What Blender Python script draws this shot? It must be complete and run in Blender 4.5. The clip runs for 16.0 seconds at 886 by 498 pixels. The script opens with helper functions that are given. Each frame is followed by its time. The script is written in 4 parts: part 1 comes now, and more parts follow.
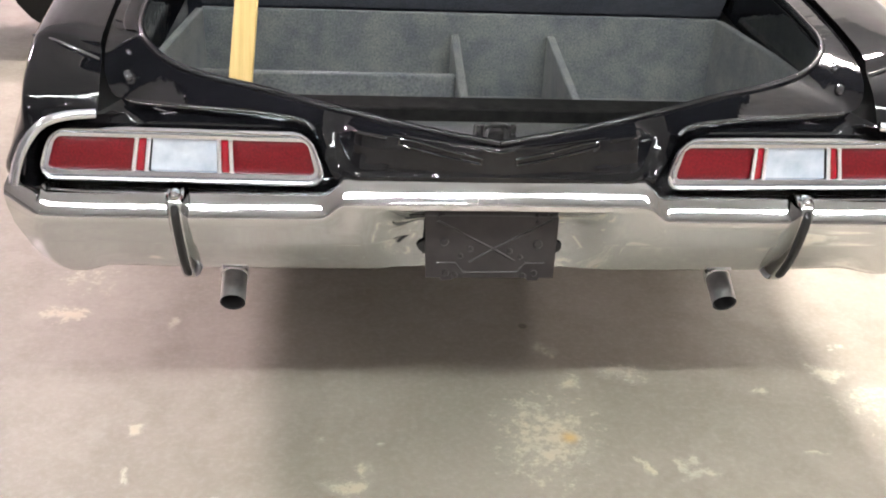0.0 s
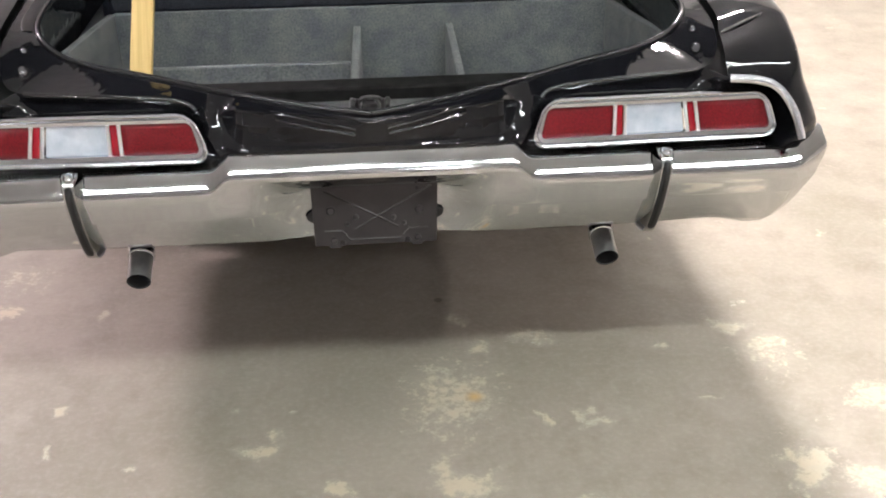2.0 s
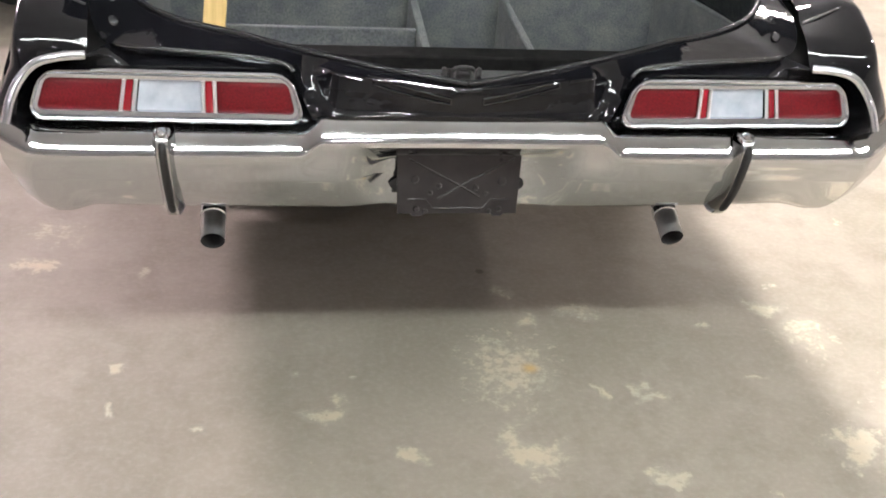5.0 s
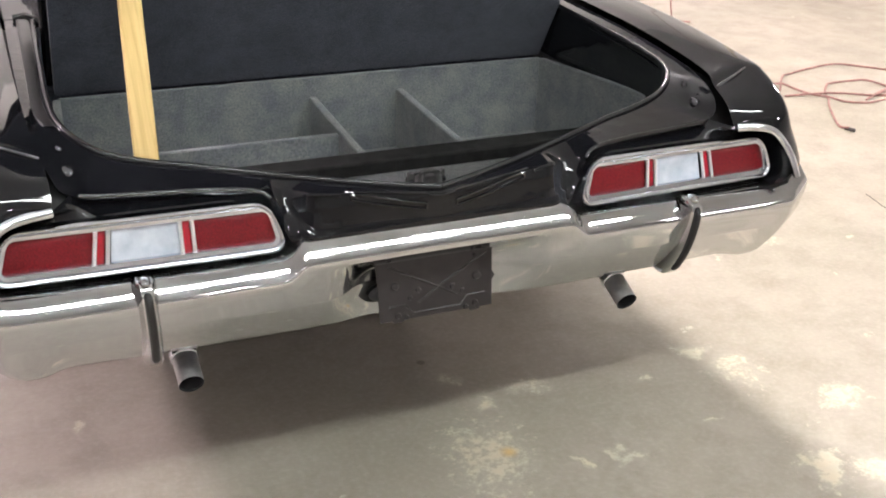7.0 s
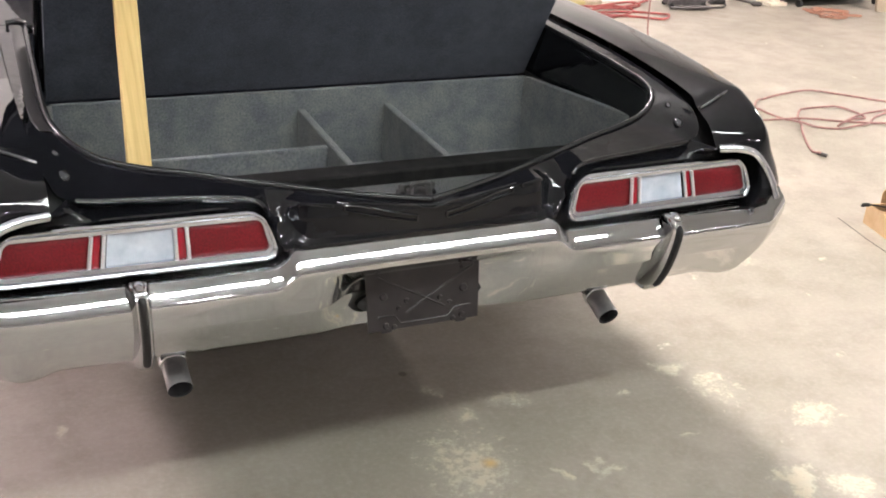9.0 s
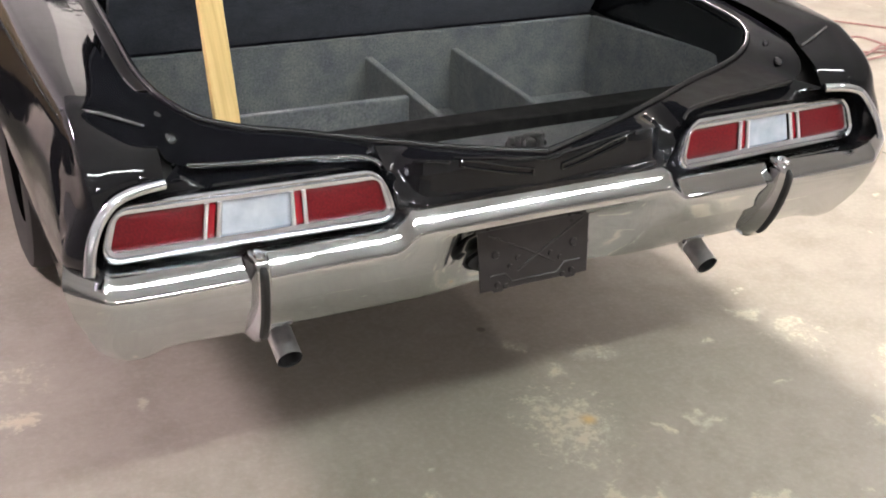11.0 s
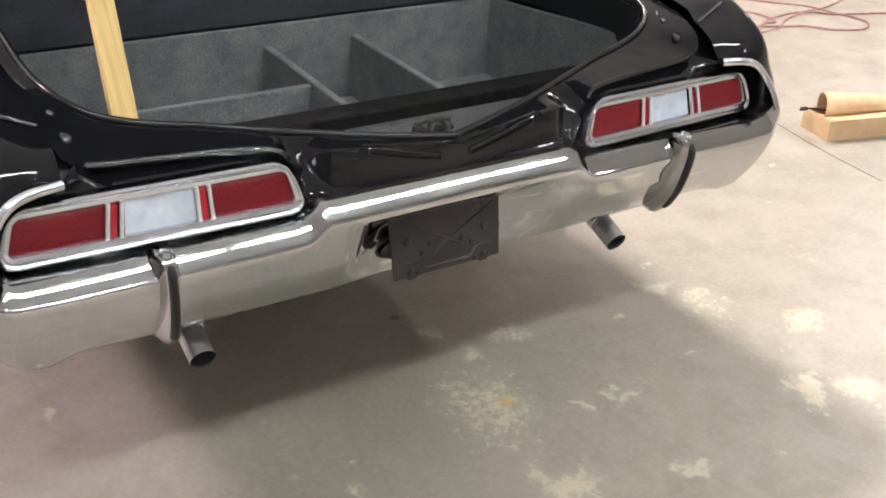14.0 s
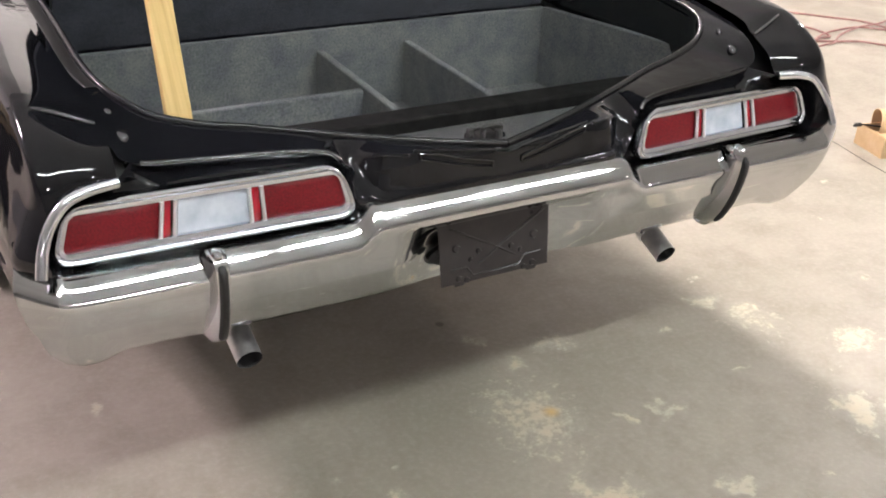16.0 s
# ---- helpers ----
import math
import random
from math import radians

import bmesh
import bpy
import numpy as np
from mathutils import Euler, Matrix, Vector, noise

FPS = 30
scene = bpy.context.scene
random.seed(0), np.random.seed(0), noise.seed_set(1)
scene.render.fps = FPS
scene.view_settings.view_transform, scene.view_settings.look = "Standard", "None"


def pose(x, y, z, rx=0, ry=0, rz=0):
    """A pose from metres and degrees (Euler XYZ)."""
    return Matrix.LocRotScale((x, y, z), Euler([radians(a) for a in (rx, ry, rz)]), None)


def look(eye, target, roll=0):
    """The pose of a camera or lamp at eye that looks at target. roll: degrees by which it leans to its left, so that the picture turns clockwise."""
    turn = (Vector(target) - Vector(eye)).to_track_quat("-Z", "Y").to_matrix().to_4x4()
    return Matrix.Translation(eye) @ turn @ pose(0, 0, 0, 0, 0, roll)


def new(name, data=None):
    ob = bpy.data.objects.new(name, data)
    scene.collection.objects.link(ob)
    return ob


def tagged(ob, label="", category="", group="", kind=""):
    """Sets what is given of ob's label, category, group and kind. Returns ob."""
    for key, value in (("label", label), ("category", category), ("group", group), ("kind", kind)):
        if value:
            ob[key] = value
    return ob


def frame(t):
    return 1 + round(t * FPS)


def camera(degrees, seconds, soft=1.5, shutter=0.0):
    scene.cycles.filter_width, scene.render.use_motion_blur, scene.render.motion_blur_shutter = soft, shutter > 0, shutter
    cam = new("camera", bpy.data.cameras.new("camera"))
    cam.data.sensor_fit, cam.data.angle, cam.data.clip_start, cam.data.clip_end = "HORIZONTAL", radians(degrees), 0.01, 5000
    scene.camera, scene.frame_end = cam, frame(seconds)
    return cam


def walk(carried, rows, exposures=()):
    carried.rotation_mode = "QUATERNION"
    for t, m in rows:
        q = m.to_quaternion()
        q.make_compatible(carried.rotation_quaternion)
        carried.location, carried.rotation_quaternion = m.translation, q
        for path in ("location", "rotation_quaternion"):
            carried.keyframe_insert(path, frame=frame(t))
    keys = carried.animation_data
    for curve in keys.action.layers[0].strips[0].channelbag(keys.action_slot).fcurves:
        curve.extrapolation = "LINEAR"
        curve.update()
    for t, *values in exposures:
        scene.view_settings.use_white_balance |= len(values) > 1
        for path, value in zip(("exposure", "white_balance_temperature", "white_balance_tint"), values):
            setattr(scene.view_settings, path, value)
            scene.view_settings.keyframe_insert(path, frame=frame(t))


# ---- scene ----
cam = camera(45.0, 16.0, soft=1.9)
PATH = [
    (0, (-0.3010, -1.9611, 1.6441), (-0.1252, -0.2270, 0.6634), 3.21),
    (0.5, (-0.2457, -2.1133, 1.6122), (-0.0300, -0.3794, 0.6388), 2.22),
    (1, (-0.1363, -2.1782, 1.6104), (0.1037, -0.4379, 0.6545), 0.47),
    (1.5, (-0.0509, -2.1673, 1.6312), (0.1510, -0.4228, 0.6741), 0.89),
    (2, (-0.0497, -2.1671, 1.6045), (0.1142, -0.4105, 0.6625), -0.37),
    (2.5, (-0.0541, -2.1474, 1.5955), (0.0521, -0.3958, 0.6359), -0.65),
    (3, (-0.0804, -2.1415, 1.5946), (-0.0144, -0.3992, 0.6148), -1.00),
    (3.2, (-0.1052, -2.1460, 1.5864), (-0.0372, -0.4060, 0.6027), -1.36),
    (5.3, (-0.4363, -2.1369, 1.6122), (-0.0847, -0.4354, 0.6216), 4.82),
    (5.5, (-0.4407, -2.0968, 1.6249), (-0.0611, -0.4051, 0.6278), 4.10),
    (6, (-0.5318, -1.9645, 1.6316), (-0.0085, -0.2632, 0.7196), 0.99),
    (6.5, (-0.6800, -1.9318, 1.6384), (-0.0632, -0.2525, 0.7441), 1.60),
    (7, (-0.8720, -1.9613, 1.6540), (-0.1296, -0.3159, 0.7928), 2.09),
    (7.5, (-0.9064, -1.9981, 1.6686), (-0.0668, -0.3829, 0.8404), 3.96),
    (8, (-0.9269, -1.9981, 1.6744), (-0.1157, -0.3576, 0.8677), 3.82),
    (8.5, (-0.9106, -1.9988, 1.6711), (-0.0762, -0.3708, 0.8627), 3.72),
    (9, (-0.9305, -1.9822, 1.6586), (-0.1306, -0.3473, 0.8296), 4.00),
    (9.5, (-0.9773, -1.9507, 1.6464), (-0.2563, -0.2935, 0.7899), 4.58),
    (9.7, (-0.9885, -1.9306, 1.6446), (-0.2847, -0.2723, 0.7759), 5.27),
    (11.8, (-1.2418, -1.6715, 1.5973), (-0.2994, -0.1791, 0.6568), 3.45),
    (12, (-1.2380, -1.6763, 1.5913), (-0.2895, -0.1868, 0.6521), 4.03),
    (12.5, (-1.2057, -1.6971, 1.6046), (-0.2770, -0.2024, 0.6542), 3.20),
    (13, (-1.1916, -1.7030, 1.6004), (-0.2437, -0.2210, 0.6491), 2.93),
    (13.5, (-1.1787, -1.7122, 1.6147), (-0.2102, -0.2408, 0.6677), 2.91),
    (14, (-1.1733, -1.7098, 1.6150), (-0.1800, -0.2505, 0.6749), 3.16),
    (14.5, (-1.1908, -1.6955, 1.6072), (-0.2293, -0.2147, 0.6677), 3.54),
    (15, (-1.1963, -1.6835, 1.6091), (-0.2683, -0.1835, 0.6664), 4.00),
    (15.5, (-1.1945, -1.6831, 1.6146), (-0.2701, -0.1802, 0.6729), 3.94),
    (16, (-1.1852, -1.6988, 1.6091), (-0.2541, -0.1930, 0.6787), 3.53),
]
walk(cam, [(t, look(eye, target, roll)) for t, eye, target, roll in PATH],
     [(0.0, 0.51), (0.6, 0.35), (1.5, 0.18), (5.5, 0.27), (7.0, 0.24), (8.0, 0.12), (9.0, 0.12), (9.6, 0.18), (12.0, 0.11), (14.0, 0.06), (16.0, 0.09)])

# ---------- world and lights ----------
world = bpy.data.worlds.new("world")
scene.world = world
world.use_nodes = True
world.node_tree.nodes["Background"].inputs[0].default_value = (0.9, 0.95, 1.0, 1)
world.node_tree.nodes["Background"].inputs[1].default_value = 0.02
scene.view_settings.exposure = 0.0
CEILING = 4.2


# ---------- materials ----------
def material(name, color, rough=0.5, metal=0.0, coat=0.0, spec=0.5):
    m = bpy.data.materials.new(name)
    m.use_nodes = True
    b = m.node_tree.nodes["Principled BSDF"]
    b.inputs["Base Color"].default_value = (*color, 1)
    b.inputs["Roughness"].default_value = rough
    b.inputs["Metallic"].default_value = metal
    b.inputs["Coat Weight"].default_value = coat
    b.inputs["Coat Roughness"].default_value = 0.03
    b.inputs["Specular IOR Level"].default_value = spec
    return m


def node(m, kind, **values):
    n = m.node_tree.nodes.new(kind)
    for key, value in values.items():
        if key in n.inputs:
            n.inputs[key].default_value = value
    return n


def wire(m, a, ao, b, bi):
    m.node_tree.links.new(a.outputs[ao], b.inputs[bi])


def noise_tex(m, scale, detail=6.0, rough=0.6, space="Object"):
    c = node(m, "ShaderNodeTexCoord")
    n = node(m, "ShaderNodeTexNoise", Scale=scale, Detail=detail, Roughness=rough)
    wire(m, c, space, n, "Vector")
    return n


def ramp(m, source, output, stops):
    r = node(m, "ShaderNodeValToRGB")
    e = r.color_ramp.elements
    e[0].position, e[0].color = stops[0][0], (*stops[0][1], 1)
    e[1].position, e[1].color = stops[1][0], (*stops[1][1], 1)
    for p, c in stops[2:]:
        k = e.new(p)
        k.color = (*c, 1)
    wire(m, source, output, r, "Fac")
    return r


def bump(m, source, output, strength, distance=0.002):
    b = m.node_tree.nodes["Principled BSDF"]
    n = node(m, "ShaderNodeBump", Strength=strength, Distance=distance)
    wire(m, source, output, n, "Height")
    wire(m, n, "Normal", b, "Normal")


def varied(m, scale, low, high, bump_strength=0.0, detail=6.0, distance=0.002):
    b = m.node_tree.nodes["Principled BSDF"]
    n = noise_tex(m, scale, detail)
    r = ramp(m, n, "Fac", [(0.3, low), (0.7, high)])
    wire(m, r, "Color", b, "Base Color")
    if bump_strength:
        bump(m, n, "Fac", bump_strength, distance)
    return m


PAINT = material("black_paint", (0.0062, 0.0064, 0.0078), 0.05, 0.0, 0.0, 0.45)
haze = noise_tex(PAINT, 11.0, 7, 0.65)
wire(PAINT, ramp(PAINT, haze, "Fac", [(0.40, (0.035, 0.035, 0.035)), (0.62, (0.075, 0.075, 0.075)), (0.75, (0.17, 0.17, 0.17))]), "Color", PAINT.node_tree.nodes["Principled BSDF"], "Roughness")
bump(PAINT, noise_tex(PAINT, 13.0, 2, 0.45), "Fac", 0.12, 0.005)
# paint over sheet that a hammer has left a little uneven
PRESSED = material("black_paint_on_pressed_sheet", (0.0062, 0.0064, 0.0078), 0.06, 0.0, 0.0, 0.42)
bump(PRESSED, noise_tex(PRESSED, 24.0, 2, 0.45), "Fac", 0.30, 0.0045)
EDGE_PAINT = material("black_paint_pressed_edge", (0.0045, 0.0045, 0.0055), 0.10, 0.0, 0.4, 0.6)
# lighter metal that paints in the glint along the panel joints
JOINT_GLINT = material("joint_glint_metal", (0.14, 0.14, 0.145), 0.22, 0.7)
CHROME = material("chrome", (0.575, 0.585, 0.590), 0.055, 1.0)
smudge = noise_tex(CHROME, 7.0, 8, 0.7)
smudge_ramp = ramp(CHROME, smudge, "Fac", [(0.42, (0.042, 0.042, 0.042)), (0.8, (0.12, 0.12, 0.12))])
wire(CHROME, smudge_ramp, "Color", CHROME.node_tree.nodes["Principled BSDF"], "Roughness")
bump(CHROME, noise_tex(CHROME, 4.0, 2, 0.4), "Fac", 0.05, 0.01)
BRIGHT = material("polished_trim", (0.72, 0.745, 0.785), 0.11, 1.0)
SATIN = material("satin_metal", (0.80, 0.81, 0.82), 0.42, 0.75)
STUD = material("dark_stud", (0.10, 0.10, 0.105), 0.14, 0.8)
RED = varied(material("red_lens", (0.15, 0.004, 0.010), 0.34, 0.0, 0.0, 0.35), 220.0, (0.105, 0.002, 0.006), (0.17, 0.005, 0.010), 0.25, 2.0, 0.001)
STRIP_RED = material("bright_red_lens", (0.30, 0.006, 0.016), 0.22, 0.0, 0.5)
CLEAR = varied(material("reverse_lens", (0.6, 0.63, 0.66), 0.2, 0.0, 0.6), 18.0, (0.38, 0.44, 0.52), (0.60, 0.65, 0.71), 0.3, 4.0, 0.001)
RUBBER = material("rubber", (0.010, 0.010, 0.010), 0.55)
SEAL = material("weatherstrip_rubber", (0.014, 0.014, 0.015), 0.24)
STEEL_BLACK = varied(material("black_steel", (0.022, 0.019, 0.0195), 0.36, 0.0, 0.0, 0.4), 25.0, (0.016, 0.014, 0.0145), (0.029, 0.025, 0.025))
PIPE = varied(material("exhaust_steel", (0.5, 0.5, 0.5), 0.38, 0.9), 40.0, (0.46, 0.47, 0.48), (0.66, 0.66, 0.65))
DULL = varied(material("dull_cast_metal", (0.12, 0.12, 0.11), 0.55, 0.3), 60.0, (0.012, 0.012, 0.012), (0.070, 0.069, 0.066))
SOOT = material("soot", (0.01, 0.01, 0.01), 0.9)
FELT = varied(material("black_felt", (0.014, 0.014, 0.014), 0.95, 0.0, 0.0, 0.12), 30.0, (0.006, 0.006, 0.006), (0.016, 0.0155, 0.015))
UNDERSEAL = material("underseal", (0.05, 0.048, 0.045), 0.8)


def pile(name, low, high, patch):
    """Short carpet pile: fine fibres over soft cloudy wear."""
    m = material(name, low, 0.95, 0, 0, 0.15)
    b = m.node_tree.nodes["Principled BSDF"]
    fibre, wear = noise_tex(m, 170.0, 8, 0.75), noise_tex(m, 11.0, 7, 0.7)
    r = ramp(m, fibre, "Fac", [(0.3, low), (0.7, high)])
    w = ramp(m, wear, "Fac", [(0.35, (0.55, 0.57, 0.62)), (0.68, patch)])
    n = node(m, "ShaderNodeMix")
    n.data_type, n.blend_type = "RGBA", "MULTIPLY"
    n.inputs[0].default_value = 1.0
    m.node_tree.links.new(r.outputs[0], n.inputs[6])
    m.node_tree.links.new(w.outputs[0], n.inputs[7])
    m.node_tree.links.new(n.outputs[2], b.inputs["Base Color"])
    bump(m, fibre, "Fac", 0.8, 0.003)
    b.inputs["Sheen Weight"].default_value = 0.25
    return m


CARPET = pile("grey_carpet", (0.090, 0.100, 0.108), (0.285, 0.300, 0.304), (1.0, 0.98, 0.88))
STRIP = pile("dark_grey_carpet", (0.040, 0.043, 0.043), (0.085, 0.089, 0.088), (1.0, 0.98, 0.92))
LINER = pile("dark_liner", (0.020, 0.025, 0.037), (0.086, 0.098, 0.129), (1.0, 1.0, 1.0))
NAVY = pile("navy_padding", (0.055, 0.070, 0.105), (0.120, 0.150, 0.215), (1.0, 1.0, 1.0))
WOOD = material("pine", (0.6, 0.42, 0.2), 0.6)
grain_at = node(WOOD, "ShaderNodeTexCoord")
grain_map = node(WOOD, "ShaderNodeMapping")
grain_map.vector_type = "TEXTURE"
grain_map.inputs["Rotation"].default_value = (radians(-34), 0, 0)
grain_map.inputs["Scale"].default_value = (0.011, 0.011, 0.35)
wire(WOOD, grain_at, "Object", grain_map, "Vector")
grain = node(WOOD, "ShaderNodeTexNoise", Scale=1.0, Detail=5.0, Roughness=0.6)
wire(WOOD, grain_map, "Vector", grain, "Vector")
grain_ramp = ramp(WOOD, grain, "Fac", [(0.3, (0.58, 0.385, 0.125)), (0.62, (0.76, 0.555, 0.225))])
wire(WOOD, grain_ramp, "Color", WOOD.node_tree.nodes["Principled BSDF"], "Base Color")
bump(WOOD, grain, "Fac", 0.2, 0.001)


def concrete_floor():
    """Sealed grey concrete whose coating has flaked off in cream patches."""
    m = material("concrete", (0.4, 0.38, 0.36), 0.42)
    b = m.node_tree.nodes["Principled BSDF"]
    c = node(m, "ShaderNodeTexCoord")

    def calc(op, a, bb=None, clamp=False):
        n = node(m, "ShaderNodeMath")
        n.operation, n.use_clamp = op, clamp
        for i, v in enumerate((a, bb)):
            if v is None:
                continue
            if isinstance(v, (int, float)):
                n.inputs[i].default_value = v
            else:
                m.node_tree.links.new(v, n.inputs[i])
        return n.outputs[0]

    def cloud(scale, detail=6.0, rough=0.6):
        n = node(m, "ShaderNodeTexNoise", Scale=scale, Detail=detail, Roughness=rough)
        wire(m, c, "Object", n, "Vector")
        return n.outputs["Fac"]

    def mix(fac, one, two):
        n = node(m, "ShaderNodeMix")
        n.data_type = "RGBA"
        m.node_tree.links.new(fac, n.inputs[0])
        for i, v in ((6, one), (7, two)):
            if isinstance(v, tuple):
                n.inputs[i].default_value = (*v, 1)
            else:
                m.node_tree.links.new(v, n.inputs[i])
        return n.outputs[2]

    def step(value, low, high):
        n = node(m, "ShaderNodeMapRange")
        n.interpolation_type = "SMOOTHSTEP"
        m.node_tree.links.new(value, n.inputs[0])
        n.inputs[1].default_value, n.inputs[2].default_value = low, high
        return n.outputs[0]

    broad, mid, fine, flake = cloud(0.9, 5), cloud(5.5, 7, 0.65), cloud(60, 4), cloud(27, 9, 0.75)
    color = mix(step(broad, 0.32, 0.68), (0.240, 0.219, 0.174), (0.314, 0.279, 0.233))
    color = mix(calc("MULTIPLY", step(mid, 0.38, 0.72), 0.62), color, (0.200, 0.181, 0.141))
    color = mix(calc("MULTIPLY", step(cloud(2.6, 8, 0.7), 0.48, 0.74), 0.55), color, (0.378, 0.342, 0.288))
    color = mix(calc("MULTIPLY", step(fine, 0.4, 0.75), 0.18), color, (0.47, 0.43, 0.37))
    drift = node(m, "ShaderNodeTexNoise", Scale=9.0, Detail=5.0, Roughness=0.6)
    wire(m, c, "Object", drift, "Vector")
    centred = node(m, "ShaderNodeVectorMath")
    centred.operation = "SUBTRACT"
    wire(m, drift, "Color", centred, 0)
    centred.inputs[1].default_value = (0.5, 0.5, 0.5)
    warp = node(m, "ShaderNodeVectorMath")
    warp.operation = "MULTIPLY_ADD"
    wire(m, centred, 0, warp, 0)
    warp.inputs[1].default_value = (0.15, 0.15, 0.0)
    wire(m, c, "Object", warp, 2)
    # where the coating has flaked: (x, y, half width, half depth, density)
    places = FLAKES
    total = None
    for x, y, w, d, k in places:
        v = node(m, "ShaderNodeVectorMath")
        v.operation = "SUBTRACT"
        wire(m, warp, 0, v, 0)
        v.inputs[1].default_value = (x, y, 0)
        u = node(m, "ShaderNodeVectorMath")
        u.operation = "DIVIDE"
        wire(m, v, 0, u, 0)
        u.inputs[1].default_value = (w * 1.35, d * 1.35, 1000)
        r = node(m, "ShaderNodeVectorMath")
        r.operation = "LENGTH"
        wire(m, u, 0, r, 0)
        f = calc("MULTIPLY", step(r.outputs["Value"], 1.0, 0.0), k)
        total = f if total is None else calc("MAXIMUM", total, f)
    hole = node(m, "ShaderNodeVectorMath")
    hole.operation = "DISTANCE"
    wire(m, warp, 0, hole, 0)
    hole.inputs[1].default_value = (0.205, -0.225, 0)
    total = calc("SUBTRACT", total, calc("MULTIPLY", step(hole.outputs["Value"], 0.075, 0.02), 0.30), True)
    color = mix(calc("MULTIPLY", step(total, 0.04, 0.26), 0.34), color, (0.41, 0.385, 0.315))
    sparse = calc("MULTIPLY", step(cloud(1.4, 4), 0.52, 0.72), 0.10)
    dots = calc("MULTIPLY", step(cloud(8.0, 3, 0.5), 0.66, 0.74), 0.22)
    total = calc("ADD", total, calc("ADD", sparse, dots))
    peel = step(calc("ADD", calc("ADD", calc("MULTIPLY", flake, 1.15), calc("SUBTRACT", calc("MULTIPLY", cloud(70, 6, 0.7), 0.45), 0.30)), calc("MULTIPLY", total, 1.2)), 0.70, 0.90)
    speck = calc("MULTIPLY", step(cloud(130, 4, 0.6), 0.58, 0.66), step(calc("ADD", total, calc("MULTIPLY", calc("SUBTRACT", mid, 0.5), 0.3)), 0.10, 0.26))
    peel = calc("MAXIMUM", peel, calc("MULTIPLY", speck, 0.55))
    color = mix(calc("MULTIPLY", peel, 0.72), color, mix(step(mid, 0.4, 0.7), (0.56, 0.49, 0.36), (0.47, 0.45, 0.37)))
    v = node(m, "ShaderNodeVectorMath")
    v.operation = "DISTANCE"
    wire(m, c, "Object", v, 0)
    v.inputs[1].default_value = (0.235, 0.027, 0)
    rust = step(calc("ADD", v.outputs["Value"], calc("MULTIPLY", mid, 0.06)), 0.064, 0.030)
    color = mix(calc("MULTIPLY", rust, 0.8), color, (0.55, 0.34, 0.09))
    v = node(m, "ShaderNodeVectorMath")
    v.operation = "DISTANCE"
    wire(m, c, "Object", v, 0)
    v.inputs[1].default_value = (0.185, 0.51, 0)
    spot = step(calc("ADD", v.outputs["Value"], calc("MULTIPLY", mid, 0.02)), 0.026, 0.018)
    color = mix(calc("MULTIPLY", spot, 0.7), color, (0.09, 0.07, 0.055))
    m.node_tree.links.new(color, b.inputs["Base Color"])
    n = node(m, "ShaderNodeBump", Strength=0.25, Distance=0.002)
    m.node_tree.links.new(calc("ADD", calc("MULTIPLY", peel, -0.5), fine), n.inputs["Height"])
    wire(m, n, "Normal", b, "Normal")
    m.node_tree.links.new(calc("ADD", calc("MULTIPLY", mid, 0.3), 0.32), b.inputs["Roughness"])
    return m


FLAKES = ((0.19, -0.27, 0.105, 0.145, 0.34), (0.18, 0.04, 0.195, 0.255, 0.275), (0.47, -0.39, 0.045, 0.055, 0.32), (0.43, 0.31, 0.070, 0.035, 0.30), (0.15, 0.15, 0.09, 0.06, 0.25), (0.27, 0.25, 0.061, 0.062, 0.26), (0.41, 0.29, 0.081, 0.064, 0.3), (-0.3, -0.13, 0.075, 0.048, 0.32),
          (-0.26, -0.07, 0.031, 0.045, 0.3), (0.49, -0.08, 0.021, 0.039, 0.32), (0.52, -0.12, 0.067, 0.024, 0.34), (0.97, 0.29, 0.073, 0.05, 0.32), (1.04, 0.13, 0.147, 0.133, 0.2),
          (0.96, -0.34, 0.071, 0.086, 0.3), (-0.11, -0.3, 0.041, 0.033, 0.34), (-0.8, 0.08, 0.018, 0.027, 0.34), (-0.8, -0.08, 0.024, 0.033, 0.34), (-0.6, -0.17, 0.026, 0.026, 0.32),
          (0.76, 0.21, 0.041, 0.017, 0.3), (0.82, -0.05, 0.031, 0.014, 0.32), (-1.08, 0.59, 0.103, 0.041, 0.3), (-1.05, 0.76, 0.194, 0.138, 0.2), (0.22, 0.4, 0.036, 0.053, 0.26),
          (-0.78, 0.52, 0.028, 0.036, 0.26), (-0.37, 0.03, 0.028, 0.018, 0.28), (-0.22, -0.01, 0.017, 0.017, 0.3), (0.39, -0.07, 0.014, 0.045, 0.3), (1.25, -0.07, 0.1, 0.089, 0.26),
          (0.99, -0.3, 0.067, 0.07, 0.3), (1.1, -0.38, 0.073, 0.081, 0.32), (1.05, 0.17, 0.116, 0.103, 0.24), (1.74, 0.85, 0.12, 0.071, 0.2))
FLOOR = concrete_floor()
# darker copy of the wall paint: shade put into the unseen west walls' colour
SHADE_WALL = varied(material("shaded_wall_paint", (0.38, 0.376, 0.37), 0.7), 2.0, (0.34, 0.336, 0.33), (0.41, 0.406, 0.40))
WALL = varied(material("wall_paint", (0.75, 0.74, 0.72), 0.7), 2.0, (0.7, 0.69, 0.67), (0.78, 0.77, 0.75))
CEILING_PAINT = varied(material("ceiling_paint", (0.3, 0.3, 0.29), 0.8), 1.5, (0.485, 0.505, 0.520), (0.560, 0.585, 0.600))
CARD = varied(material("cardboard", (0.5, 0.33, 0.17), 0.8), 20.0, (0.52, 0.35, 0.19), (0.60, 0.43, 0.26))
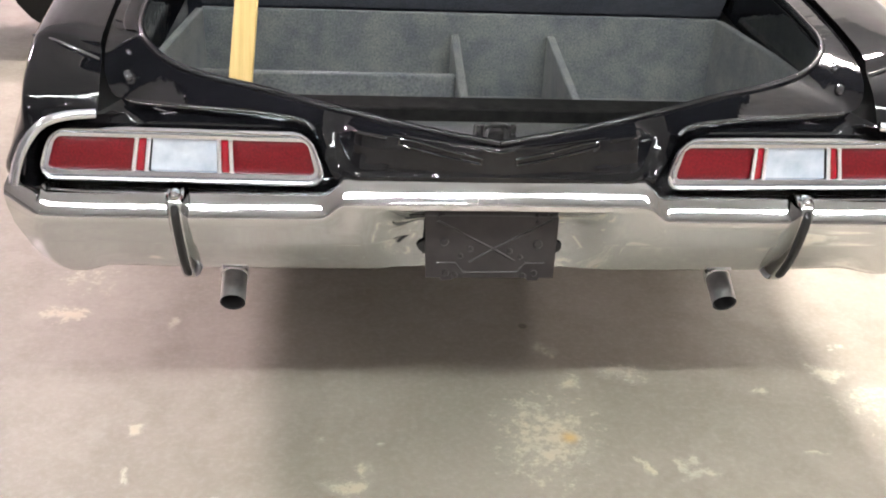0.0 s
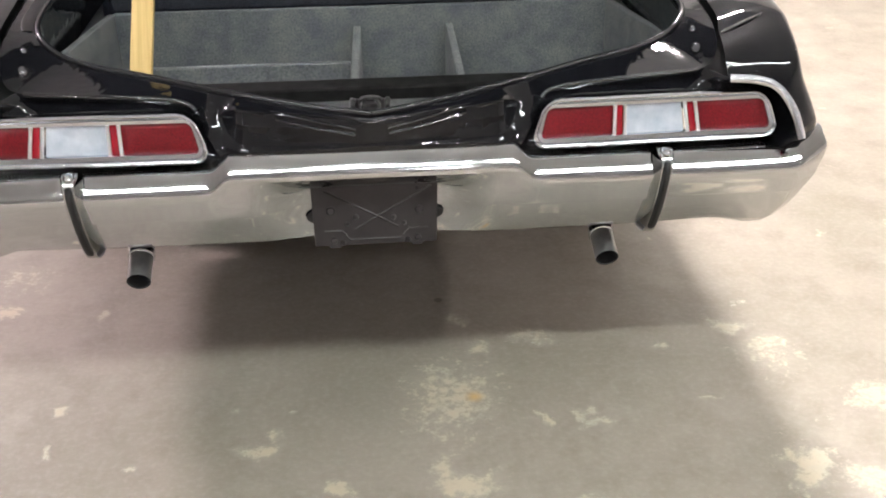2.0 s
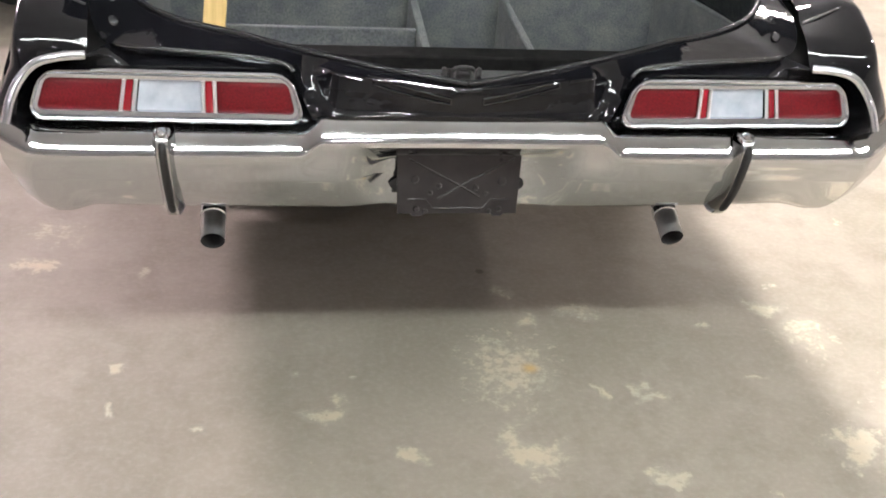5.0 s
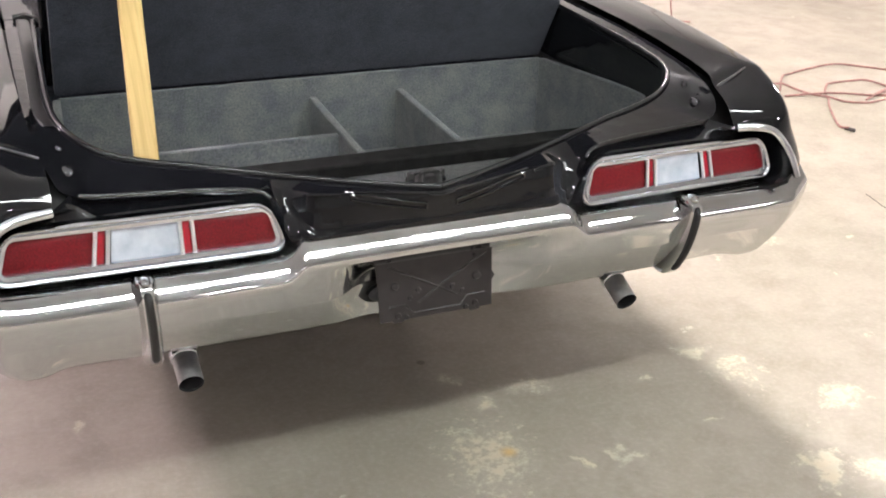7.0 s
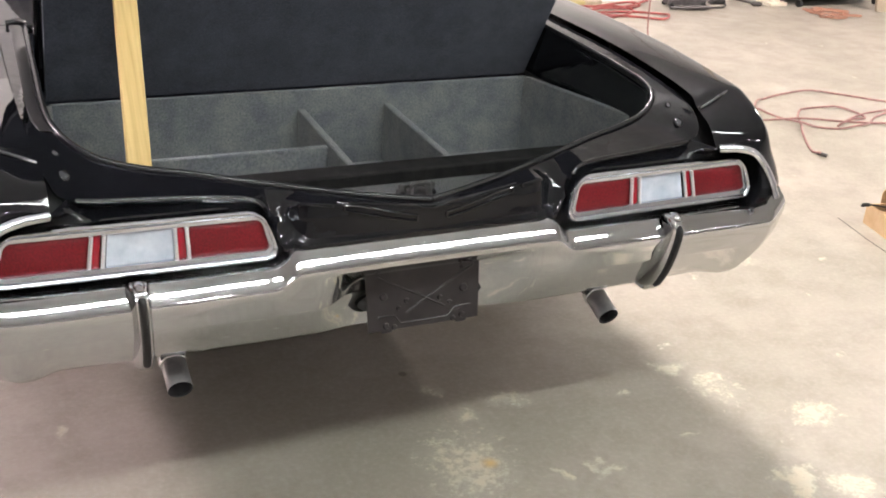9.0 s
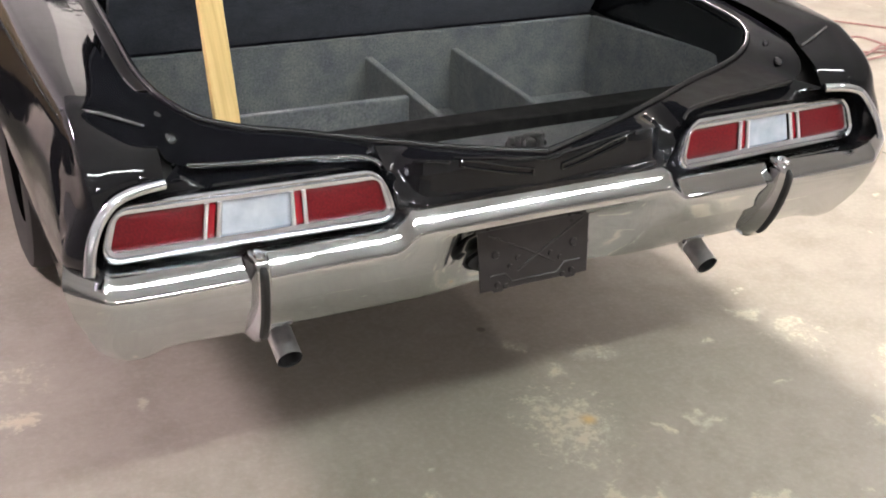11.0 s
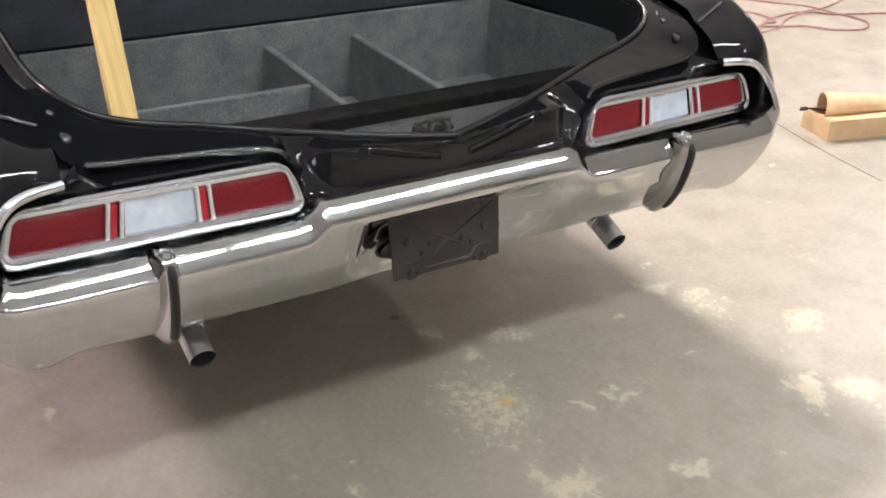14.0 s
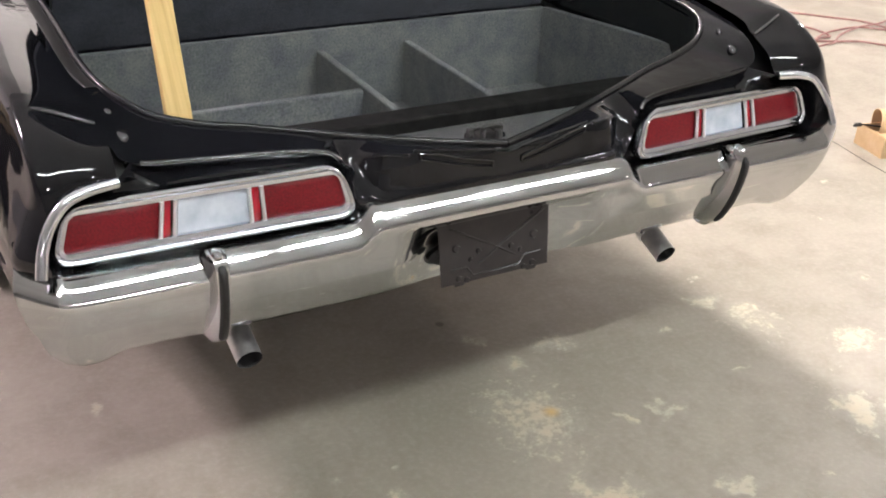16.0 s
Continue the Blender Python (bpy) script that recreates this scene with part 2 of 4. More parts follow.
HOSE = varied(material("faded_hose", (0.33, 0.16, 0.14), 0.55), 30.0, (0.17, 0.085, 0.078), (0.36, 0.19, 0.17))
RED_HOSE = varied(material("red_hose", (0.26, 0.045, 0.04), 0.45), 12.0, (0.17, 0.03, 0.028), (0.33, 0.06, 0.05))
DARK_METAL = varied(material("dark_tool_metal", (0.06, 0.055, 0.055), 0.5, 0.6), 25.0, (0.04, 0.036, 0.036), (0.11, 0.10, 0.10))
RED_TOOL = varied(material("red_enamel", (0.30, 0.03, 0.04), 0.4), 9.0, (0.20, 0.025, 0.03), (0.36, 0.04, 0.05))
ORANGE = material("brown_cord", (0.30, 0.14, 0.09), 0.6)
YELLOW = varied(material("yellow_plastic", (0.42, 0.34, 0.12), 0.5), 14.0, (0.32, 0.26, 0.11), (0.46, 0.38, 0.16))
CREAM = varied(material("cream_paint", (0.62, 0.57, 0.46), 0.5), 9.0, (0.55, 0.5, 0.4), (0.66, 0.61, 0.5))
BOARD = varied(material("weathered_board", (0.36, 0.3, 0.22), 0.8), 14.0, (0.3, 0.25, 0.18), (0.42, 0.35, 0.26))
TAN = material("tan_paint", (0.17, 0.12, 0.068), 0.35, 0.0, 0.4)
def glowing(name, color, strength):
    m = material(name, (0.9, 0.9, 0.9), 0.5)
    b = m.node_tree.nodes["Principled BSDF"]
    b.inputs["Emission Color"].default_value = (*color, 1)
    b.inputs["Emission Strength"].default_value = strength
    return m


COOL = glowing("cool_diffuser", (0.94, 1.0, 0.99), 94.0)
WARM = glowing("warm_tube", (1.0, 0.895, 0.87), 740.0)
PINK = glowing("pinkish_tube", (1.0, 0.83, 0.92), 510.0)
BAY = glowing("high_bay_tube", (1.0, 0.94, 0.99), 380.0)
FIXTURE = material("fixture_grey", (0.30, 0.30, 0.295), 0.5)


# ---------- mesh helpers ----------
def thing(name, label, category, group="", at=(0, 0, 0)):
    ob = new(name)
    ob.location = at
    ob.empty_display_size = 0.1
    return tagged(ob, label, category, group)


def part(name, bm, mat, parent=None, label="", smooth=True, bevel=0.0, kind="", subdivide=0):
    me = bpy.data.meshes.new(name)
    bmesh.ops.recalc_face_normals(bm, faces=bm.faces)
    bm.to_mesh(me)
    bm.free()
    me.materials.append(mat)
    ob = new(name, me)
    if smooth:
        me.polygons.foreach_set("use_smooth", [True] * len(me.polygons))
    if bevel:
        k = ob.modifiers.new("bevel", "BEVEL")
        k.width, k.segments, k.limit_method, k.angle_limit = bevel, 2, "ANGLE", radians(35)
        k.harden_normals = False
    if subdivide:
        k = ob.modifiers.new("subdivide", "SUBSURF")
        k.levels = k.render_levels = subdivide
    if smooth and not subdivide:
        me.set_sharp_from_angle(angle=radians(38))
    ob.parent = parent
    return tagged(ob, label=label, kind=kind)


def grid(rows, close_u=False, close_v=False):
    """A sheet through rows of points."""
    bm = bmesh.new()
    vs = [[bm.verts.new(p) for p in r] for r in rows]
    n, m = len(vs), len(vs[0])
    for i in range(n if close_u else n - 1):
        for j in range(m if close_v else m - 1):
            a, b = vs[i][j], vs[(i + 1) % n][j]
            c, d = vs[(i + 1) % n][(j + 1) % m], vs[i][(j + 1) % m]
            if len({a, b, c, d}) == 4:
                bm.faces.new((a, b, c, d))
    return bm


def spline(points, per=6):
    """A smooth curve (Catmull-Rom) through points."""
    p = [Vector(q) for q in points]
    p = [2 * p[0] - p[1]] + p + [2 * p[-1] - p[-2]]
    out = []
    for i in range(1, len(p) - 2):
        for k in range(per):
            t = k / per
            a, b, c, d = p[i - 1:i + 3]
            out.append(0.5 * (2 * b + (c - a) * t + (2 * a - 5 * b + 4 * c - d) * t * t + (3 * b - a - 3 * c + d) * t ** 3))
    return out + [p[-2]]


def box(x0, x1, y0, y1, z0, z1, bm=None):
    bm = bm or bmesh.new()
    r = bmesh.ops.create_cube(bm, size=1.0)
    for v in r["verts"]:
        v.co = Vector((x0 + (v.co.x + 0.5) * (x1 - x0), y0 + (v.co.y + 0.5) * (y1 - y0), z0 + (v.co.z + 0.5) * (z1 - z0)))
    return bm


def slab(points, offset, bm=None):
    """A prism: a polygon and its copy moved by offset."""
    bm = bm or bmesh.new()
    a = [bm.verts.new(p) for p in points]
    b = [bm.verts.new(Vector(p) + Vector(offset)) for p in points]
    bm.faces.new(a)
    bm.faces.new(b[::-1])
    n = len(a)
    for i in range(n):
        bm.faces.new((a[i], b[i], b[(i + 1) % n], a[(i + 1) % n]))
    return bm


def tube(points, radius, sides=8, closed=False, caps=True, flat=1.0, bm=None):
    """A round bar along points; radius may be a list."""
    p = [Vector(q) for q in points]
    bm = bm or bmesh.new()
    rings = []
    up = None
    for i, q in enumerate(p):
        d = (p[min(i + 1, len(p) - 1)] - p[max(i - 1, 0)]).normalized()
        if up is None:
            up = d.orthogonal().normalized()
        up = (up - d * up.dot(d)).normalized()
        side = d.cross(up)
        r = radius[i] if isinstance(radius, (list, tuple)) else radius
        rings.append([bm.verts.new(q + r * (math.cos(a) * up + flat * math.sin(a) * side)) for a in (2 * math.pi * k / sides for k in range(sides))])
    for i in range(len(rings) - 1):
        for k in range(sides):
            bm.faces.new((rings[i][k], rings[i][(k + 1) % sides], rings[i + 1][(k + 1) % sides], rings[i + 1][k]))
    if caps:
        bm.faces.new(rings[0][::-1])
        bm.faces.new(rings[-1])
    return bm


def table(x, xs, ys):
    """Smooth interpolation in a table."""
    if x <= xs[0]:
        return ys[0]
    for i in range(len(xs) - 1):
        if x <= xs[i + 1]:
            t = (x - xs[i]) / (xs[i + 1] - xs[i])
            t = t * t * (3 - 2 * t)
            return ys[i] + (ys[i + 1] - ys[i]) * t
    return ys[-1]


def flip(points, s):
    return [Vector((s * Vector(q).x, Vector(q).y, Vector(q).z)) for q in points]


# ---------- the hall ----------
def hall():
    x0, x1, y0, y1 = -10.0, 10.0, -13.0, 5.24
    part("floor", box(x0, x1, y0, y1, -0.15, 0.0), FLOOR, None, "worn patchy grey concrete workshop floor", smooth=False, kind="structure")
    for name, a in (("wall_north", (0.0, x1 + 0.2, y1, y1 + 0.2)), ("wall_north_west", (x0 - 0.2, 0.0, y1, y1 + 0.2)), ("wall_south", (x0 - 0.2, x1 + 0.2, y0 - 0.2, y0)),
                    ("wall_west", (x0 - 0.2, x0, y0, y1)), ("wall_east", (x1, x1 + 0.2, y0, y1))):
        # west and north-west walls take the shaded copy, so the flank mirrors dark
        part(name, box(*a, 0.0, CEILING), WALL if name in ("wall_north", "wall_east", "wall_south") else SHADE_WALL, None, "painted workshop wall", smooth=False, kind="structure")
    part("ceiling", box(x0 - 0.2, x1 + 0.2, y0 - 0.2, y1 + 0.2, CEILING, CEILING + 0.2), CEILING_PAINT, None, "dull grey workshop ceiling", smooth=False, kind="structure")


def ceiling_light(x, y, along_x, mat, length=2.4, tubes=(-0.085, 0.085), radius=0.021, shade=True):
    compact = length < 1
    t = thing("ceiling_light", "compact high bay ceiling light" if compact else "long fluorescent batten light hung below the ceiling", "ceiling light", "high bay lights" if compact else "batten lights", (x, y, CEILING))
    l = length / 2
    spin = Matrix.Rotation(0 if along_x else math.pi / 2, 4, "Z")
    w = 0.09 + max(tubes)

    def add(name, bm, m, label=""):
        bmesh.ops.transform(bm, matrix=spin, verts=bm.verts)
        part(name, bm, m, t, label, smooth=name != "batten")

    add("batten", box(-l, l, -w, w, -0.262, -0.24), FIXTURE)
    # unseen side plates, added to block the lamp's low-angle light under the car
    if compact and shade:
        for x0, x1, y0, y1 in ((-l - 0.04, l + 0.04, -w - 0.012, -w), (-l - 0.04, l + 0.04, w, w + 0.012), (-l - 0.04, -l - 0.028, -w, w), (l + 0.028, l + 0.04, -w, w)):
            add("added_cutoff_side", box(x0, x1, y0, y1, -0.40, -0.24), FIXTURE)
    for q in tubes:
        add("fluorescent_tube", tube([(-l * 0.97, q, -0.30), (l * 0.97, q, -0.30)], radius, 10), mat, "glowing fluorescent tube")
    for q in (-l * 0.8, l * 0.8):
        add("hanger", tube([(q, 0, -0.24), (q, 0, 0)], 0.004, 6), FIXTURE)
    return t


hall()
for px, py in ((-0.65, -2.08), (1.85, -2.03)):
    ceiling_light(px, py, True, COOL, tubes=(-0.035, 0.035))
ceiling_light(-4.3, 2.6, True, PINK, 1.0, (-0.12, -0.04, 0.04, 0.12), 0.03)
ceiling_light(1.05, 2.5, True, WARM, 0.6, (-0.12, -0.04, 0.04, 0.12), 0.03, False)
ceiling_light(6.8, 2.2, False, WARM, 0.55, (-0.12, -0.04, 0.04, 0.12), 0.03)
for px, py in ((-3.6, -5.6), (0.6, -7.0), (5.6, -5.6)):
    ceiling_light(px, py, True, BAY, 0.55, (-0.12, -0.04, 0.04, 0.12), 0.03)


# ---------- the car ----------
car = thing("car", "glossy black vintage sedan with chrome rear bumper and propped open trunk", "car")

# inner edge of the trunk opening, and outer edge of the deck round it (right half, from the middle outwards and forwards)
OPENING = [(0, -0.004, 0.782), (0.10, 0.024, 0.788), (0.20, 0.053, 0.797), (0.29, 0.080, 0.808), (0.34, 0.098, 0.813), (0.375, 0.110, 0.817),
           (0.42, 0.127, 0.822), (0.50, 0.155, 0.832), (0.60, 0.180, 0.845), (0.68, 0.205, 0.863), (0.73, 0.240, 0.887), (0.757, 0.300, 0.905),
           (0.765, 0.400, 0.914), (0.760, 0.600, 0.927), (0.750, 0.900, 0.939), (0.745, 1.060, 0.943)]
BROW = [(0, 0.005, 0.680), (0.10, 0.005, 0.680), (0.20, 0.003, 0.680), (0.31, 0.000, 0.682), (0.350, 0.008, 0.735), (0.368, 0.015, 0.790),
        (0.40, 0.030, 0.812), (0.50, 0.045, 0.820), (0.63, 0.058, 0.824), (0.750, 0.076, 0.830), (0.781, 0.095, 0.861), (0.7965, 0.170, 0.893),
        (0.806, 0.330, 0.917), (0.808, 0.600, 0.936), (0.805, 0.900, 0.944), (0.800, 1.060, 0.946)]
TRIM = [(0.789, 0.022, 0.823), (0.84, 0.008, 0.823), (0.882, -0.002, 0.812), (0.912, -0.012, 0.782), (0.932, -0.028, 0.744), (0.943, -0.046, 0.700)]


def opening(s):
    """The edge of the trunk opening; the left one lies a little further in."""
    return flip([q - Vector((table(q.x, [0.55, 0.75], [0, 0.012]) if s < 0 else 0, 0, 0)) for q in spline(OPENING)], s)


def section(a, b):
    """From the opening's edge a to the brow b: across the tail a rolled shelf, an upright panel and a sloping ledge, elsewhere straight."""
    x = abs(b.x)
    e = Vector((0, a.y, a.z))
    crest = Vector((0, min(-0.014 + 0.06 * x, e.y - 0.006), e.z - table(x, [0, 0.2], [0.011, 0.006])))
    sill = Vector((0, -0.019, 0.708))
    foot = Vector((0, crest.y - 0.55 * (crest.y - sill.y), 0.720))
    corners = [e, e.lerp(crest, 0.3) + Vector((0, 0, -0.001)), crest, foot, sill, sill + Vector((0, 0.003, -0.016)), Vector((0, b.y, b.z))]
    shape = [e]
    for k in range(1, len(corners) - 1):
        # a tight radius at each fold, flat sheet between
        p, q, r = corners[k - 1:k + 2]
        m, n = (p - q), (r - q)
        u = q + m * min(0.45, 0.0045 / m.length)
        v = q + n * min(0.45, 0.0045 / n.length)
        shape += [u, u.lerp(q, 0.5).lerp(q.lerp(v, 0.5), 0.5), v]
        shape.append(v.lerp(r, 0.45))
    shape.append(corners[-1])
    n = len(shape) - 1
    f = table(x, [0.285, 0.350], [1, 0])
    bulge = 0.010 * table(x, [0.30, 0.345, 0.41], [0, 1, 0])
    out = []
    for k, q in enumerate(shape):
        t = k / n
        p = a.lerp(b, t)
        p += Vector((0, -bulge * math.sin(math.pi * t), 0.0006 * math.sin(math.pi * t)))
        out.append(Vector((p.x, p.y + (q.y - p.y) * f, p.z + (q.z - p.z) * f)))
    return out


def deck(s):
    inner, outer = opening(s), flip(spline(BROW), s)
    rows = []
    for a, b in zip(inner, outer):
        deep = table(abs(a.x), [0, 0.6, 0.74, 1], [0.05, 0.06, 0.17, 0.17])
        rows.append([a + Vector((0.012 * s, 0.012, -deep)), a + Vector((0, 0.003, -0.012))] + section(a, b) + [b + Vector((0, 0.02, -0.012))])
    return grid(rows)


def lamp_point(u, v, w=0.0):
    """u inner to outer, v bottom to top, w out of the lamp."""
    x = (0.371 + 0.010 * v) * (1 - u) + (0.893 - 0.019 * v) * u
    y = -0.012 + 0.012 * v + 0.028 * u - w
    return Vector((x, y, 0.714 + 0.060 * v - 0.006 * u + 0.15 * w))


def rounded(u0, u1, v0, v1, r, n=5, slant=0.0):
    """A rounded rectangle in lamp units; r in metres."""
    ru, rv = r / 0.55, r / 0.06
    out = []
    for cu, cv, a0 in ((u1 - ru, v1 - rv, 0), (u0 + ru, v1 - rv, 90), (u0 + ru, v0 + rv, 180), (u1 - ru, v0 + rv, 270)):
        for k in range(n):
            a = math.radians(a0 + 90 * k / (n - 1))
            v = cv + rv * math.sin(a)
            u = cu + ru * math.cos(a)
            if cu < 0.5:
                u += slant * (v - v0) / (v1 - v0)
            out.append((u, v))
    return out


def polar(loop, angle, cx=0.63, cz=0.742):
    """Where a ray from the lamp's middle crosses a closed loop of points, seen from behind."""
    d = Vector((math.cos(angle), math.sin(angle)))
    best = None
    for p, q in zip(loop, loop[1:] + loop[:1]):
        a, e = Vector((p.x - cx, p.z - cz)), Vector((q.x - p.x, q.z - p.z))
        k = d.x * e.y - d.y * e.x
        if abs(k) < 1e-9:
            continue
        t = (a.x * e.y - a.y * e.x) / k
        f = (a.x * d.y - a.y * d.x) / k
        if t > 0 and -1e-6 <= f <= 1.000001 and (best is None or t < best[0]):
            best = (t, p.lerp(q, min(max(f, 0), 1)))
    return best[1]


def recess(s):
    """The black surround that dips in round a tail lamp."""
    edge = [Vector((0.31, 0.0, 0.655))] + spline(BROW)[18:55] + spline(TRIM, 4) + [Vector((0.918, -0.004, 0.655))]
    lip = [lamp_point(u, v, -0.022) for u, v in rounded(-0.052, 1.042, -0.42, 1.40, 0.040, 5, 0.034)]
    rows = []
    for k in range(160):
        a = 2 * math.pi * k / 160
        o, i = polar(edge, a), polar(lip, a)
        m = o.lerp(i, 0.55)
        m.y = max(o.y, i.y) + 0.010
        w = o.lerp(i, 0.15)
        w.y = o.y + 0.004
        rows.append(flip([o + Vector((0, 0.003, 0)), w, m, i, i.lerp(Vector((0.63, 0.06, 0.742)), 0.2)], s))
    return grid(rows, close_u=True)


for s in (-1, 1):
    part("deck_panel", deck(s), PRESSED, car, "glossy black painted deck panel")
    part("lamp_pocket", recess(s), PAINT, car)
    part("brow_crease", tube([q + Vector((0, -0.001, 0.0)) for q in flip(spline(BROW)[31:54], s)], 0.0060, 10), EDGE_PAINT, car)
    part("weatherstrip", tube([q + Vector((0, -0.003, 0.001)) for q in opening(s)], 0.0072, 10), SEAL, car, "black rubber weatherstrip")


# black strip added over the left deck edge in place of its dark reflection
left_edge = [q for q in opening(-1) if q.y > 0.27]
rows = [[q + Vector((-0.008, 0.0, 0.001)), q + Vector((-0.016, 0.0, 0.0065)), q + Vector((-0.034, 0.0, 0.0075)), q + Vector((-0.041, 0.0, 0.001))] for q in left_edge]
part("dark_reflection_strip", grid(rows), RUBBER, car, "black strip beside the trunk opening standing in for a dark reflection")
tip = left_edge[-1]
part("weatherstrip_end", tube([tip + Vector((0.004, 0.0, 0.004)), tip + Vector((-0.02, 0.0, 0.010)), tip + Vector((-0.046, 0.0, 0.008))], [0.010, 0.012, 0.009], 10), SEAL, car, "grey rubber end of the weatherstrip")


def on_deck(x, t, lift=0.0):
    """A point on the tail panel: t from the opening down to the brow."""
    inner, outer = spline(OPENING), spline(BROW)
    k = min(range(len(inner)), key=lambda i: abs(inner[i].x * (1 - t) + outer[i].x * t - abs(x)))
    j = k + 1 if inner[k].x * (1 - t) + outer[k].x * t < abs(x) else max(k - 1, 0)
    xa, xb = (inner[i].x * (1 - t) + outer[i].x * t for i in (k, j))
    f = (abs(x) - xa) / (xb - xa) if xb != xa else 0
    a, b = inner[k].lerp(inner[j], f), outer[k].lerp(outer[j], f)
    line = section(a, b)
    k = min(int(t * (len(line) - 1)), len(line) - 2)
    q = line[k].lerp(line[k + 1], t * (len(line) - 1) - k) + Vector((0, -0.9, 0.3)) * lift
    return Vector((math.copysign(abs(q.x), x), q.y, q.z))


def slot_bead(x0, t0, x1, t1, width, blunt=False):
    """A long pressed bead, as a raised stadium loop."""
    n = 18
    pts = []
    for side in (1, -1):
        for k in range(n):
            f = k / (n - 1)
            if side < 0:
                f = 1 - f
            w = side * width * (1 if blunt else min(1, 3 * math.sqrt(f * (1 - f)) + 0.25))
            pts.append(on_deck(x0 + (x1 - x0) * f, t0 + (t1 - t0) * f + w, 0.0020))
    pts.append(pts[0])
    return tube(pts, 0.0030, 8, caps=False)


def boss(x, y, z, r):
    bm = bmesh.new()
    rows = [[(x + a * math.cos(k), y + a * math.sin(k), z + 0.35 * a * math.sin(k) + h) for a, h in ((r, -0.004), (r * 0.96, 0.001), (r * 0.85, 0.0035), (r * 0.62, 0.0055), (r * 0.35, 0.0066), (0.0005, 0.007))] for k in (2 * math.pi * i / 18 for i in range(18))]
    return grid(rows, close_u=True)


for s in (-1, 1):
    part("pressed_bead", slot_bead(0.036 * s, 0.386, 0.203 * s, 0.336, 0.013, True), EDGE_PAINT, car)
    part("pressed_bead", slot_bead(0.228 * s, 0.325, 0.298 * s, 0.315, 0.013, True), EDGE_PAINT, car)
    part("bump_stop", boss(0.748 * s, 0.135, 0.859, 0.0125), STUD, car, "domed dark metal stud")
    part("bump_stop", boss(0.755 * s, 0.196, 0.883, 0.008), STUD, car, "domed dark metal stud")
ridge = [(-0.215 + 0.024 * k, 0.23 + 0.006 * k) for k in range(8)] + [(-0.034, 0.28), (-0.026, 0.33), (0.0, 0.335), (0.026, 0.33), (0.034, 0.28)] + [(0.215 - 0.024 * k, 0.23 + 0.006 * k) for k in range(7, -1, -1)]
part("latch_tab", tube([on_deck(x, t, 0.001) for x, t in ridge], 0.0030, 8), EDGE_PAINT, car)

# ---- fenders ----
for s in (-1, 1):
    part("seam_gutter", grid([flip([(0.758, y, z), (0.80, y, z - 0.006), (0.85, y, z)], s) for y, z in ((0.07, 0.80), (0.13, 0.845), (0.20, 0.880), (0.50, 0.905), (0.80, 0.915), (1.06, 0.915))]), RUBBER, car)

def arch(y, centre=1.42, radius=0.40):
    """Height of the lower edge of the side."""
    d = radius ** 2 - (y - centre) ** 2
    low = 0.44 if y < 1.2 else 0.30
    return max(low, 0.34 + math.sqrt(d)) if d > 0 else low


def fender(s):
    rings = [
        [(0.789, 0.022, 0.823), (0.84, 0.008, 0.823), (0.875, 0.0, 0.815), (0.900, -0.007, 0.797), (0.920, -0.018, 0.768), (0.934, -0.030, 0.738), (0.941, -0.040, 0.70), (0.926, 0.000, 0.655)],
        [(0.788, 0.036, 0.842), (0.842, 0.017, 0.850), (0.888, 0.012, 0.849), (0.928, 0.009, 0.834), (0.958, 0.006, 0.798), (0.986, 0.004, 0.748), (1.000, 0.006, 0.700), (0.972, 0.030, 0.645)],
        [(0.788, 0.062, 0.870), (0.845, 0.052, 0.882), (0.898, 0.050, 0.885), (0.938, 0.046, 0.870), (0.966, 0.044, 0.822), (0.992, 0.042, 0.757), (1.004, 0.042, 0.697), (0.975, 0.060, 0.620)],
        [(0.794, 0.13, 0.898), (0.855, 0.13, 0.916), (0.905, 0.13, 0.925), (0.943, 0.12, 0.905), (0.973, 0.10, 0.840), (0.997, 0.08, 0.760), (1.004, 0.07, 0.690), (0.975, 0.10, 0.570)],
        [(0.804, 0.20, 0.922), (0.860, 0.20, 0.938), (0.915, 0.20, 0.942), (0.954, 0.20, 0.916), (0.984, 0.20, 0.850), (1.002, 0.20, 0.760), (1.008, 0.20, 0.680), (0.965, 0.22, 0.480)],
        [(0.812, 0.50, 0.948), (0.865, 0.50, 0.958), (0.926, 0.50, 0.959), (0.965, 0.50, 0.940), (0.990, 0.50, 0.880), (1.006, 0.50, 0.780), (1.010, 0.50, 0.680), (0.970, 0.50, 0.450)],
    ]
    for y in (0.8, 1.0, 1.05, 1.1, 1.2, 1.3, 1.42, 1.54, 1.64, 1.74, 1.79, 1.85, 2.2, 2.8, 3.4):
        rings.append([(0.812, y, 0.958), (0.865, y, 0.966), (0.930, y, 0.967), (0.968, y, 0.948), (0.992, y, 0.88), (1.008, y, 0.79), (1.012, y, max(0.68, arch(y) + 0.05)), (0.970, y, arch(y))])
    rows = []
    for r in rings:
        r[3] = (r[3][0] + 0.006, r[3][1], r[3][2] + 0.008)
        # the left flank stands a little further in
        rows.append(flip([q - Vector((table(q.x, [0.90, 0.98, 1.02], [0, 0.030, 0.026]) if s < 0 else 0, 0, 0)) for q in spline(r, 5)], s))
    cols = list(zip(*rows))
    return grid([spline(c, 4) for c in cols])


